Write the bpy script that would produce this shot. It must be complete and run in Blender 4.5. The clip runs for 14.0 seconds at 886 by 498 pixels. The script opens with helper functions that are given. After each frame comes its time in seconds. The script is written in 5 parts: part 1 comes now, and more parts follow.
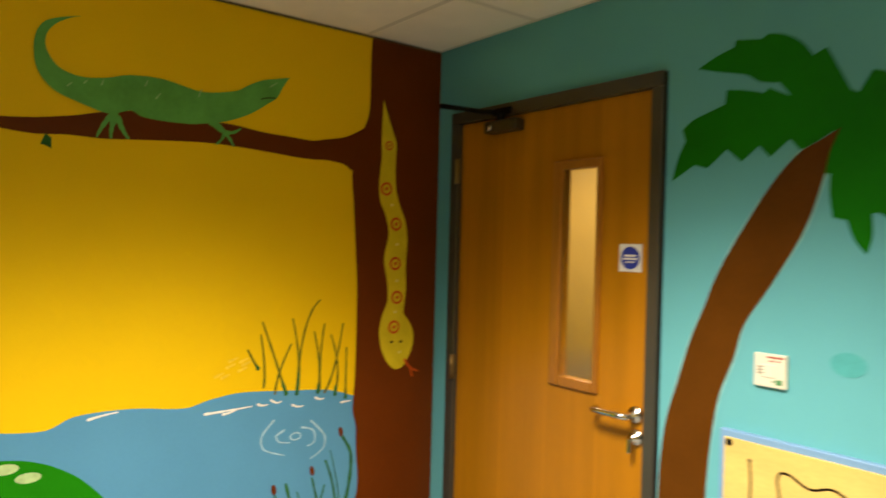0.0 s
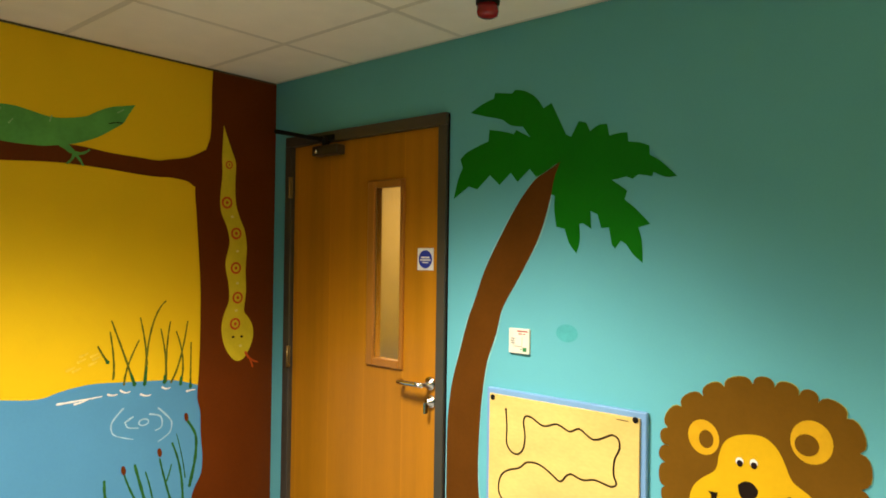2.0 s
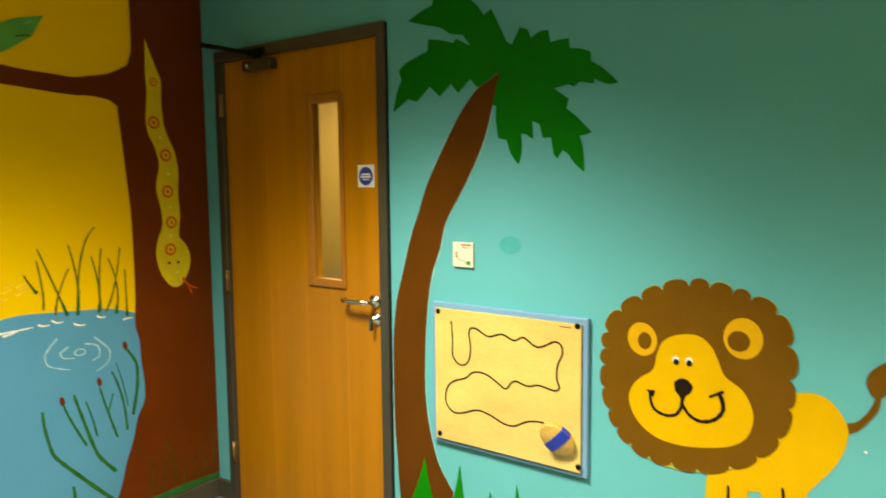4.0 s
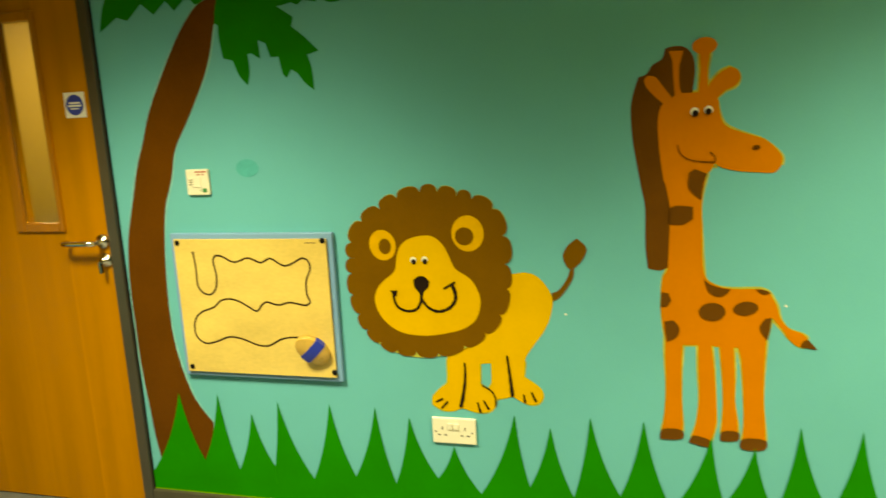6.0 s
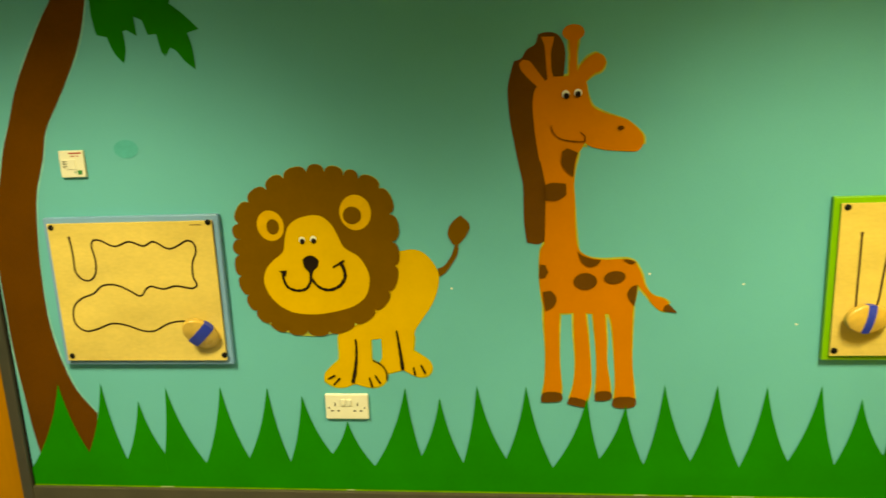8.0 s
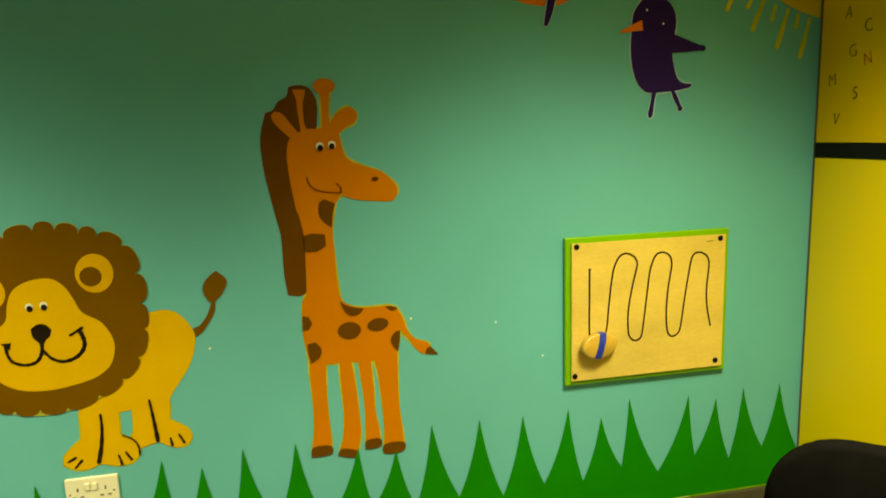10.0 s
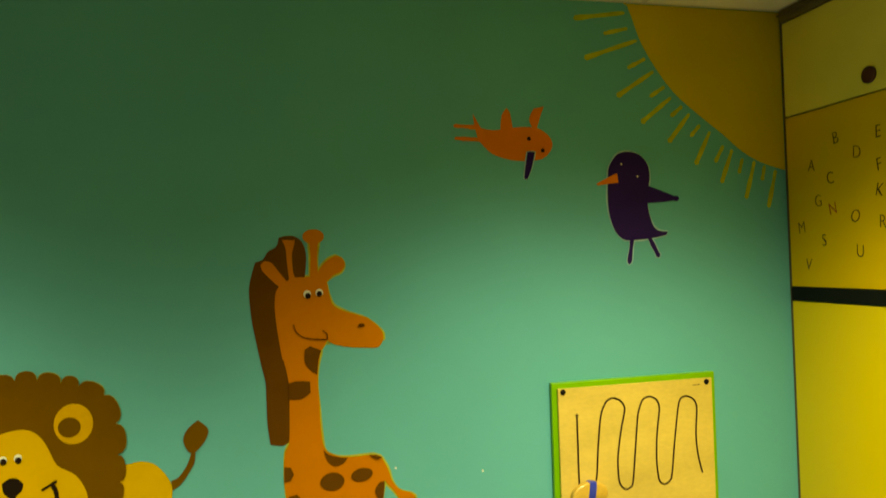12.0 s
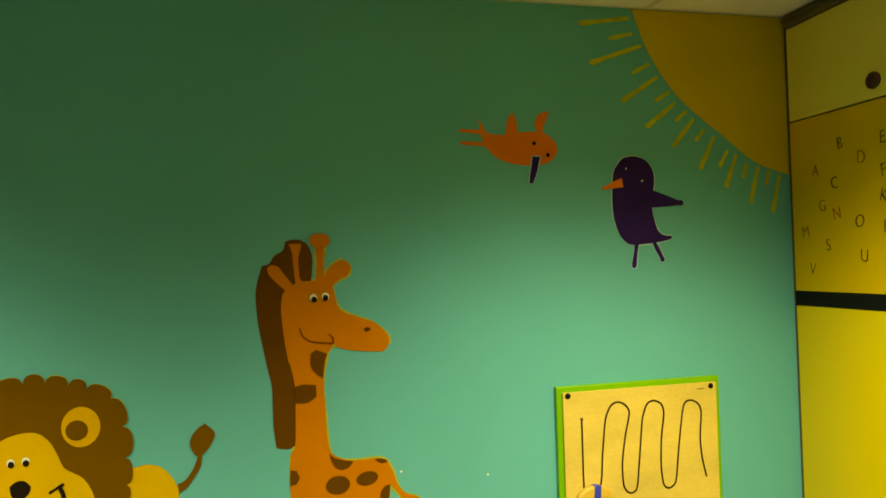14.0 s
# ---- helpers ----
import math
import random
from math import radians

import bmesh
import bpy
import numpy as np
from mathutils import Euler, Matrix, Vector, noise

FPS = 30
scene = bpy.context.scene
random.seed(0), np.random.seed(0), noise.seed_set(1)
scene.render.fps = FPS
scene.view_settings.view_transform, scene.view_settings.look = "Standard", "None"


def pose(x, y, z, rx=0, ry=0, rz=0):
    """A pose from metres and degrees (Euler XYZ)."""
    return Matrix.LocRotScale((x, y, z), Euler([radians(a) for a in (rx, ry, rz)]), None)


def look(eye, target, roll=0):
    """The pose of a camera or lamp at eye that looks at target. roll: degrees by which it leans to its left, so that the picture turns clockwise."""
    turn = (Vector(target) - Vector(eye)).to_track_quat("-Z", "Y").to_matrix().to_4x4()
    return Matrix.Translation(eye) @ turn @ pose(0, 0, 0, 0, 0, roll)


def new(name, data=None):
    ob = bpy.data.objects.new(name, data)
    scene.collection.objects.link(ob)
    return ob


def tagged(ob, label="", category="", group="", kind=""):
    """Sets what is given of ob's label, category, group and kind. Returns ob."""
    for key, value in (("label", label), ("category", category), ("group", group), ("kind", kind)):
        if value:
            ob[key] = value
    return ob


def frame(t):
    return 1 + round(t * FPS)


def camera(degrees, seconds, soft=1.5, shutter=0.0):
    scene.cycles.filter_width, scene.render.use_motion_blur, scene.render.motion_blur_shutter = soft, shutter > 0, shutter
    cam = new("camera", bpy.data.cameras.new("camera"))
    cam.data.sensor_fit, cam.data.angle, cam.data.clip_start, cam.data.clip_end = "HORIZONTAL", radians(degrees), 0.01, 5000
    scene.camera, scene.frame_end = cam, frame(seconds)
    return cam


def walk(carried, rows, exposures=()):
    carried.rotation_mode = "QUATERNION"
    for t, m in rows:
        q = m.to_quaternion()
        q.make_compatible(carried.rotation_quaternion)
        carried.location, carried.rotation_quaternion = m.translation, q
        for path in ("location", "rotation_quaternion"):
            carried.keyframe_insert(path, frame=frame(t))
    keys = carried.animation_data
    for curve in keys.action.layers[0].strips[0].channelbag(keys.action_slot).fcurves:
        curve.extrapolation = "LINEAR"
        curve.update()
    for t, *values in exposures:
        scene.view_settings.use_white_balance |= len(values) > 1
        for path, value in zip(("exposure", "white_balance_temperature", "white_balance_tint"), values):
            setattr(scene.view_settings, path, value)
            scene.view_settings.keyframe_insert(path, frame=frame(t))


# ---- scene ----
cam = camera(65.0, 14.0, soft=1.6, shutter=0.6)
PATH = [
    (0, (2.377, -1.815, 1.578), (0.800, -0.586, 1.566), 1.5),
    (0.5, (2.579, -1.943, 1.582), (1.120, -0.574, 1.630), 2.3),
    (1, (2.766, -2.018, 1.588), (1.367, -0.591, 1.666), 1.5),
    (1.5, (2.852, -2.042, 1.576), (1.509, -0.561, 1.633), 1.0),
    (2, (2.87, -2.042, 1.566), (1.561, -0.53, 1.586), 0.8),
    (4.3, (2.848, -2.01, 1.509), (1.746, -0.355, 1.289), -0.4),
    (4.5, (2.868, -1.99, 1.497), (1.845, -0.287, 1.267), -0.5),
    (5, (2.85, -2.059, 1.477), (2.037, -0.257, 1.175), -2.3),
    (5.5, (2.865, -2.086, 1.469), (2.209, -0.231, 1.114), -2.8),
    (6, (2.868, -2.114, 1.458), (2.377, -0.213, 1.078), -2.8),
    (6.5, (2.882, -2.135, 1.449), (2.516, -0.214, 1.026), -2.7),
    (7, (2.902, -2.156, 1.446), (2.607, -0.226, 1.014), -2.5),
    (7.5, (2.906, -2.168, 1.448), (2.648, -0.231, 1.021), -2.5),
    (8, (2.912, -2.175, 1.439), (2.708, -0.232, 1.011), -2.3),
    (8.5, (2.928, -2.178, 1.44), (2.9, -0.226, 1.008), -1.6),
    (9, (2.954, -2.172, 1.44), (3.144, -0.223, 1.034), -1.9),
    (9.2, (2.965, -2.17, 1.435), (3.242, -0.229, 1.041), -1.9),
    (11.3, (2.997, -2.185, 1.501), (3.467, -0.244, 1.398), -2.2),
    (11.5, (3.005, -2.197, 1.499), (3.468, -0.252, 1.446), -1.9),
    (12, (2.997, -2.202, 1.52), (3.452, -0.255, 1.555), -1.8),
    (12.5, (3.0, -2.207, 1.533), (3.454, -0.262, 1.629), -2.5),
    (13, (2.992, -2.205, 1.526), (3.443, -0.258, 1.602), -2.5),
    (13.5, (2.988, -2.209, 1.524), (3.429, -0.26, 1.589), -1.9),
    (14, (2.98, -2.207, 1.527), (3.433, -0.26, 1.568), -1.7),
]
EXPOSURES = [(0, 0.43, 7000, 15), (1.0, 0.49, 6600, 15), (2.2, 0.52, 6550, 14), (5.0, 0.31, 8300, -9), (7.5, -0.06, 12000, -17), (9.2, -0.18, 11800, -20), (11.5, -0.30, 12200, -23), (14.0, -0.21, 12200, -23)]
walk(cam, [(t, look(eye, target, roll)) for t, eye, target, roll in PATH], EXPOSURES)

# ---- world and lamps ----
ROOM_W, ROOM_D, ROOM_H = 4.815, 7.0, 2.40
TILE, TILE_X, TILE_Y = 0.613, 0.575, -0.375

world = bpy.data.worlds.new("world")
world.use_nodes = True
world.node_tree.nodes["Background"].inputs[0].default_value = (0.05, 0.05, 0.05, 1)
world.node_tree.nodes["Background"].inputs[1].default_value = 0.2
scene.world = world

LAMP_CELLS = [(2, -2), (6, -2)]
LAMP_BEAMS = ((45.0, 115.0), (22.0, 131.0))  # watts and spread: the louvre's main beam and its soft edge


def cell_centre(i, j):
    return TILE_X + (i - 0.5) * TILE, TILE_Y + (j + 0.5) * TILE


for i, j in LAMP_CELLS:
    x, y = cell_centre(i, j)
    for k, (watts, spread) in enumerate(LAMP_BEAMS):
        lamp = bpy.data.lights.new("luminaire_light", "AREA")
        lamp.shape, lamp.size, lamp.size_y = "RECTANGLE", 0.54, 0.54
        lamp.energy, lamp.color, lamp.spread = watts, (1.0, 0.93, 0.80), radians(spread)
        ob = new("luminaire_light", lamp)
        ob.matrix_world = pose(x, y, ROOM_H - 0.012 - 0.004 * k)

lamp = bpy.data.lights.new("corridor_light", "AREA")
lamp.shape, lamp.size, lamp.size_y, lamp.energy, lamp.color = "RECTANGLE", 1.2, 0.3, 21.0, (1.0, 0.82, 0.55)
ob = new("corridor_light", lamp)
ob.matrix_world = pose(-0.35, 1.15, 2.33)


# ---- materials ----
def material(name, colour, rough=0.5, metal=0.0, mottle=0.08, scale=6.0, fine=180.0, bump=0.08, grain=None, depth=0.002, gloss=0.5):
    """A painted, wooden or metal surface: broad mottle, fine grain, and a fine relief. grain: the stretch of the noise by axis."""
    m = bpy.data.materials.new(name)
    m.use_nodes = True
    n, l = m.node_tree.nodes, m.node_tree.links
    b = n["Principled BSDF"]
    b.inputs["Metallic"].default_value = metal
    b.inputs["Specular IOR Level"].default_value = gloss
    where = n.new("ShaderNodeTexCoord")
    mapping = n.new("ShaderNodeMapping")
    mapping.inputs["Scale"].default_value = grain or (1, 1, 1)
    l.new(where.outputs["Object"], mapping.inputs["Vector"])
    broad, small = n.new("ShaderNodeTexNoise"), n.new("ShaderNodeTexNoise")
    for node, s, d in ((broad, scale, 4.0), (small, fine, 3.0)):
        node.inputs["Scale"].default_value = s
        node.inputs["Detail"].default_value = d
        l.new(mapping.outputs["Vector"], node.inputs["Vector"])
    total = n.new("ShaderNodeMath")
    total.operation = "MULTIPLY_ADD"
    total.inputs[1].default_value = 0.35
    l.new(small.outputs["Fac"], total.inputs[0])
    l.new(broad.outputs["Fac"], total.inputs[2])
    ramp = n.new("ShaderNodeMapRange")
    ramp.inputs["From Min"].default_value, ramp.inputs["From Max"].default_value = 0.4, 0.95
    ramp.inputs["To Min"].default_value, ramp.inputs["To Max"].default_value = 1 - mottle, 1 + mottle
    l.new(total.outputs[0], ramp.inputs["Value"])
    tint = n.new("ShaderNodeVectorMath")
    tint.operation = "SCALE"
    tint.inputs[0].default_value = colour
    l.new(ramp.outputs[0], tint.inputs["Scale"])
    l.new(tint.outputs[0], b.inputs["Base Color"])
    wear = n.new("ShaderNodeMapRange")
    wear.inputs["To Min"].default_value, wear.inputs["To Max"].default_value = max(rough - 0.08, 0.03), min(rough + 0.08, 1)
    l.new(broad.outputs["Fac"], wear.inputs["Value"])
    l.new(wear.outputs[0], b.inputs["Roughness"])
    if bump:
        relief = n.new("ShaderNodeBump")
        relief.inputs["Strength"].default_value, relief.inputs["Distance"].default_value = bump, depth
        l.new(small.outputs["Fac"], relief.inputs["Height"])
        l.new(relief.outputs[0], b.inputs["Normal"])
    return m


TEAL = material("teal_wall_paint", (0.125, 0.435, 0.480), 0.42, mottle=0.05, scale=2.2, fine=150, bump=0.12, gloss=0.08)
YELLOW = material("yellow_wall_paint", (0.80, 0.50, 0.008), 0.42, mottle=0.04, scale=2.2, fine=150, bump=0.12, gloss=0.08)

CREAM = material("cream_laminate", (0.82, 0.70, 0.17), 0.4, mottle=0.03, bump=0.04)
PLAIN = material("grey_paint", (0.11, 0.12, 0.12), 0.6, mottle=0.05, scale=2.2, bump=0.1)
CEILING = material("mineral_fibre_tile", (0.88, 0.81, 0.70), 0.9, mottle=0.035, scale=8, fine=260, bump=0.25, gloss=0.15)
TBAR = material("white_enamel_bar", (0.66, 0.595, 0.50), 0.5, mottle=0.03)
FLOOR = material("speckled_grey_vinyl", (0.128, 0.138, 0.135), 0.45, mottle=0.16, scale=12, fine=320, bump=0.05)
SKIRT = material("grey_brown_gloss_paint", (0.064, 0.055, 0.036), 0.35, mottle=0.15, scale=9, fine=120)
FRAME = material("dark_grey_gloss_paint", (0.052, 0.046, 0.034), 0.32, mottle=0.12, scale=7, fine=120)
OAK = material("oak_veneer", (0.425, 0.166, 0.0055), 0.33, gloss=0.3, mottle=0.15, scale=1.6, fine=30, bump=0.05, grain=(9, 9, 0.45))


def veneer_leaves(m, first, width):
    """Book-matched leaves of veneer: each strip a little lighter or darker, with a fine pale joint between."""
    n, l = m.node_tree.nodes, m.node_tree.links
    where, tint = n["Texture Coordinate"], n["Vector Math"]
    grain = tint.inputs["Scale"].links[0].from_socket
    def sum_of(op, a, b=None):
        node = n.new("ShaderNodeMath")
        node.operation = op
        for k, v in enumerate((a, b)):
            if isinstance(v, (int, float)):
                node.inputs[k].default_value = v
            elif v is not None:
                l.new(v, node.inputs[k])
        return node.outputs[0]
    xyz = n.new("ShaderNodeSeparateXYZ")
    l.new(where.outputs["Object"], xyz.inputs[0])
    strip = sum_of("DIVIDE", sum_of("SUBTRACT", xyz.outputs["X"], first), width)
    leaf = n.new("ShaderNodeTexWhiteNoise")
    leaf.noise_dimensions = "1D"
    l.new(sum_of("FLOOR", strip), leaf.inputs["W"])
    shade = sum_of("ADD", sum_of("MULTIPLY", leaf.outputs["Value"], 0.12), 0.94)
    joint = sum_of("ADD", sum_of("MULTIPLY", sum_of("LESS_THAN", sum_of("FRACT", strip), 0.03), 0.09), 1.0)
    l.new(sum_of("MULTIPLY", grain, sum_of("MULTIPLY", shade, joint)), tint.inputs["Scale"])


veneer_leaves(OAK, -0.18, 0.232)
OAK_DARK = material("oak_beading", (0.36, 0.135, 0.014), 0.34, mottle=0.16, scale=3.0, fine=26, bump=0.05, grain=(9, 9, 0.8))


from mathutils import geometry


# ---- building helpers ----
def finish(bm, name, mat, parent=None, label="", smooth=False):
    bmesh.ops.recalc_face_normals(bm, faces=bm.faces)
    me = bpy.data.meshes.new(name)
    bm.to_mesh(me)
    bm.free()
    for p in me.polygons:
        p.use_smooth = smooth
    for mm in mat if isinstance(mat, (list, tuple)) else [mat]:
        me.materials.append(mm)
    ob = new(name, me)
    if parent:
        ob.parent = parent
    if label:
        ob["label"] = label
    return ob


def thing(name, at, label, category, group=""):
    ob = new(name)
    ob.empty_display_size = 0.05
    ob.location = at
    return tagged(ob, label, category, group)


def add_box(bm, lo, hi, bevel=0.0, seg=1):
    vs = [bm.verts.new((x, y, z)) for x in (lo[0], hi[0]) for y in (lo[1], hi[1]) for z in (lo[2], hi[2])]
    quads = ((0, 1, 3, 2), (4, 6, 7, 5), (0, 4, 5, 1), (2, 3, 7, 6), (0, 2, 6, 4), (1, 5, 7, 3))
    fs = [bm.faces.new([vs[i] for i in q]) for q in quads]
    if bevel:
        edges = list({e for f in fs for e in f.edges})
        bmesh.ops.bevel(bm, geom=edges, offset=bevel, segments=seg, affect="EDGES", profile=0.5)
    return bm


def box(lo, hi, bevel=0.0, seg=1):
    return add_box(bmesh.new(), lo, hi, bevel, seg)


def structure(name, bm, mat, label, category="wall"):
    return tagged(finish(bm, name, mat), label, category, kind="structure")


# ---- structure ----
DOOR_L, DOOR_R, DOOR_TOP = 0.155, 1.085, 2.076  # leaf opening
FR_L, FR_R, FR_TOP = 0.108, 1.126, 2.122  # outside of the frame
T = 0.12

bm = bmesh.new()
add_box(bm, (-T, 0, 0), (FR_L + 0.02, T, ROOM_H + 0.1))
add_box(bm, (FR_R - 0.02, 0, 0), (ROOM_W + T, T, ROOM_H + 0.1))
add_box(bm, (FR_L + 0.02, 0, FR_TOP - 0.02), (FR_R - 0.02, T, ROOM_H + 0.1))
structure("wall_north", bm, TEAL, "teal painted wall with a jungle mural and a doorway")
structure("wall_west", box((-T, -ROOM_D, 0), (0, 0, ROOM_H + 0.1)), YELLOW, "bright yellow painted wall with a pond and tree mural")
# Unseen; its distance and teal are chosen for dimmer, cooler bounced light.
structure("wall_south", box((-T, -ROOM_D - T, 0), (ROOM_W + T, -ROOM_D, ROOM_H + 0.1)), TEAL, "unseen plain teal wall closing the room, set for cooler bounced light")
structure("floor", box((-T, -ROOM_D - T, -0.08), (ROOM_W + T, 2.0, 0)), FLOOR, "pale grey speckled vinyl floor", "floor")

# ceiling: lay-in tiles on a grid, one mesh
bm = bmesh.new()
xs = [TILE_X + TILE * k for k in range(-1, 8)]
ys = [TILE_Y + TILE * k for k in range(1, -12, -1)]
GAP = 0.0115
for i in range(len(xs) - 1):
    for j in range(len(ys) - 1):
        if (i, -j) in LAMP_CELLS:
            continue
        x0, x1 = max(xs[i], 0.008) + GAP, min(xs[i + 1], ROOM_W - 0.008) - GAP
        y0, y1 = max(ys[j + 1], -ROOM_D) + GAP, min(ys[j], -0.008) - GAP
        if x1 - x0 < 0.03 or y1 - y0 < 0.03:
            continue
        add_box(bm, (x0, y0, ROOM_H), (x1, y1, ROOM_H + 0.018), 0.002)
tile_faces = set(bm.faces)
for x in xs:
    if 0 < x < ROOM_W:
        add_box(bm, (x - 0.012, -ROOM_D, ROOM_H + 0.0012), (x + 0.012, 0, ROOM_H + 0.03))
for y in ys:
    if -ROOM_D < y < 0:
        add_box(bm, (0, y - 0.012, ROOM_H + 0.0015), (ROOM_W, y + 0.012, ROOM_H + 0.0305))
for lo, hi in (((0, -ROOM_D), (0.023, 0)), ((ROOM_W - 0.023, -ROOM_D), (ROOM_W, 0)), ((0.023, -0.023), (ROOM_W - 0.023, 0)), ((0.023, -ROOM_D), (ROOM_W - 0.023, -ROOM_D + 0.023))):
    add_box(bm, (lo[0], lo[1], ROOM_H + 0.0018), (hi[0], hi[1], ROOM_H + 0.031))
for f in bm.faces:
    f.material_index = 0 if f in tile_faces else 1
structure("ceiling", bm, [CEILING, TBAR], "suspended ceiling of white mineral-fibre tiles on a grid", "ceiling")
structure("ceiling_void", box((-T, -ROOM_D - T, ROOM_H + 0.101), (ROOM_W + T, T, ROOM_H + 0.15)), PLAIN, "soffit above the suspended ceiling", "ceiling")

# Dark strip drawing the shadow line where the west wall meets the ceiling.
EDGE_SHADE = material("dark_edge_shade", (0.075, 0.06, 0.025), 0.6, mottle=0.2)
structure("edge_shade_west", box((0.0, -ROOM_D, ROOM_H - 0.006), (0.006, -0.006, ROOM_H + 0.0015), 0.001), EDGE_SHADE, "thin dark strip for the shadow line between wall and ceiling", "trim")

BEECH = material("birch_plywood", (0.70, 0.505, 0.150), 0.2, mottle=0.17, scale=2.6, fine=40, bump=0.03, grain=(1.4, 3, 3), gloss=0.7)
# Darker and more orange than the boards' birch.
SLIDER_WOOD = material("darker_beech", (0.60, 0.37, 0.085), 0.3, mottle=0.25, scale=14, fine=60, bump=0.03, gloss=0.6)
# Dark brown, far deeper in tone than the birch face.
GROOVE = material("dark_brown_groove", (0.085, 0.042, 0.010), 0.6, mottle=0.2)
CHROME = material("polished_steel", (0.72, 0.68, 0.6), 0.16, metal=1.0, mottle=0.05, bump=0.0)
BRASS = material("dull_brass", (0.30, 0.20, 0.07), 0.45, metal=0.8, mottle=0.1)
BLACK = material("black_enamel", (0.008, 0.007, 0.006), 0.5, mottle=0.2, gloss=0.08)
PLASTIC = material("ivory_plastic", (0.80, 0.75, 0.60), 0.3, mottle=0.03, bump=0.02)
SLOT = material("dark_slot", (0.10, 0.082, 0.05), 0.6)
RED = material("red_print", (0.42, 0.05, 0.03), 0.4)
RED_LENS = material("red_polycarbonate_lens", (0.28, 0.008, 0.012), 0.18, mottle=0.05, bump=0.0)
GREEN_DOT = material("green_label", (0.03, 0.22, 0.06), 0.4)
SIGN_BLUE = material("sign_blue", (0.012, 0.035, 0.30), 0.35)
SIGN_WHITE = material("sign_white", (0.74, 0.72, 0.66), 0.35, mottle=0.03)
BAND_BLUE = material("royal_blue_paint", (0.012, 0.035, 0.42), 0.4, mottle=0.1)
EDGE_BLUE = material("powder_blue_edge", (0.17, 0.33, 0.55), 0.4, mottle=0.06)
EDGE_GREEN = material("lime_green_edge", (0.17, 0.42, 0.025), 0.4, mottle=0.06)
WHITE_METAL = material("white_enamel", (0.8, 0.8, 0.78), 0.4, mottle=0.02)
FABRIC = material("black_woven_fabric", (0.005, 0.0045, 0.0045), 0.95, mottle=0.25, scale=30, fine=600, bump=0.4, gloss=0.0)
MAROON = material("maroon_grip", (0.055, 0.008, 0.008), 0.4)
RAIL = material("bronze_anodised_rail", (0.16, 0.13, 0.07), 0.4, metal=0.4, mottle=0.1)
STRIP = material("black_vinyl_strip", (0.006, 0.006, 0.005), 0.6, mottle=0.3, scale=40, gloss=0.15)
# A darker copy of the yellow laminate, with the upper panels' shade in it.
BUTTER_SHADED = material("shaded_yellow_laminate", (0.72, 0.45, 0.022), 0.38, mottle=0.06, scale=2.0, bump=0.04)
BUTTER = material("yellow_laminate", (0.76, 0.55, 0.035), 0.36, mottle=0.03, scale=2.5, bump=0.04)

GLASS = bpy.data.materials.new("obscured_glass")
GLASS.use_nodes = True
g = GLASS.node_tree.nodes["Principled BSDF"]
g.inputs["Transmission Weight"].default_value, g.inputs["Roughness"].default_value = 1.0, 0.16
g.inputs["Base Color"].default_value = (0.93, 0.95, 0.90, 1)
g.inputs["IOR"].default_value = 1.45

DIFFUSER = bpy.data.materials.new("lit_diffuser")
DIFFUSER.use_nodes = True
g = DIFFUSER.node_tree.nodes["Principled BSDF"]
g.inputs["Emission Color"].default_value, g.inputs["Emission Strength"].default_value = (1.0, 0.95, 0.85, 1), 1.5


def origin(ob):
    at = Vector((0, 0, 0))
    while ob:
        at += ob.location
        ob = ob.parent
    return at


def part(name, bm, mat, parent, label="", smooth=False):
    """One mesh under a thing or a part, built in world coordinates."""
    bm.transform(Matrix.Translation(-origin(parent)))
    return finish(bm, name, mat, parent, label, smooth)


def tube(bm, pts, r, n=10, caps=True):
    """A round bar along a polyline; r one radius, or one for each point."""
    pts = [Vector(p) for p in pts]
    rs = r if isinstance(r, (list, tuple)) else [r] * len(pts)
    rings, side = [], None
    for k, p in enumerate(pts):
        way = (pts[min(k + 1, len(pts) - 1)] - pts[max(k - 1, 0)]).normalized()
        if side is None:
            side = way.cross(Vector((0.31, 0.2, 0.93))).normalized()
        side = (side - way * side.dot(way)).normalized()
        up = way.cross(side)
        rings.append([bm.verts.new(p + rs[k] * (math.cos(a) * side + math.sin(a) * up)) for a in (2 * math.pi * i / n for i in range(n))])
    for a, b in zip(rings, rings[1:]):
        for i in range(n):
            bm.faces.new((a[i], a[(i + 1) % n], b[(i + 1) % n], b[i]))
    if caps:
        bm.faces.new(rings[0][::-1])
        bm.faces.new(rings[-1])
    return bm


def lathe(profile, at, axis="z", n=28):
    """A turned body: profile of (radius, height) along the axis."""
    bm = bmesh.new()
    rings = []
    for r, h in profile:
        ring = []
        for i in range(n):
            a = 2 * math.pi * i / n
            c, s = r * math.cos(a), r * math.sin(a)
            v = {"z": (c, s, h), "y": (c, h, s), "x": (h, c, s)}[axis]
            ring.append(bm.verts.new(Vector(at) + Vector(v)))
        rings.append(ring)
    for a, b in zip(rings, rings[1:]):
        for i in range(n):
            bm.faces.new((a[i], a[(i + 1) % n], b[(i + 1) % n], b[i]))
    bm.faces.new(rings[0][::-1])
    bm.faces.new(rings[-1])
    return bm


# ---- east partition ----
wall_east = structure("wall_east", box((ROOM_W + 0.02, -ROOM_D, 0), (ROOM_W + T, 0, ROOM_H + 0.1)), PLAIN, "yellow laminate partition wall with a black strip and letters")
EAST_Y1 = -0.012
east_panels = ((0.0, 1.336, BUTTER, "lower yellow laminate panel"), (1.388, 2.003, BUTTER_SHADED, "upper yellow laminate panel, toned darker for shade"), (2.009, 2.352, CREAM, "cream high-level panel"))
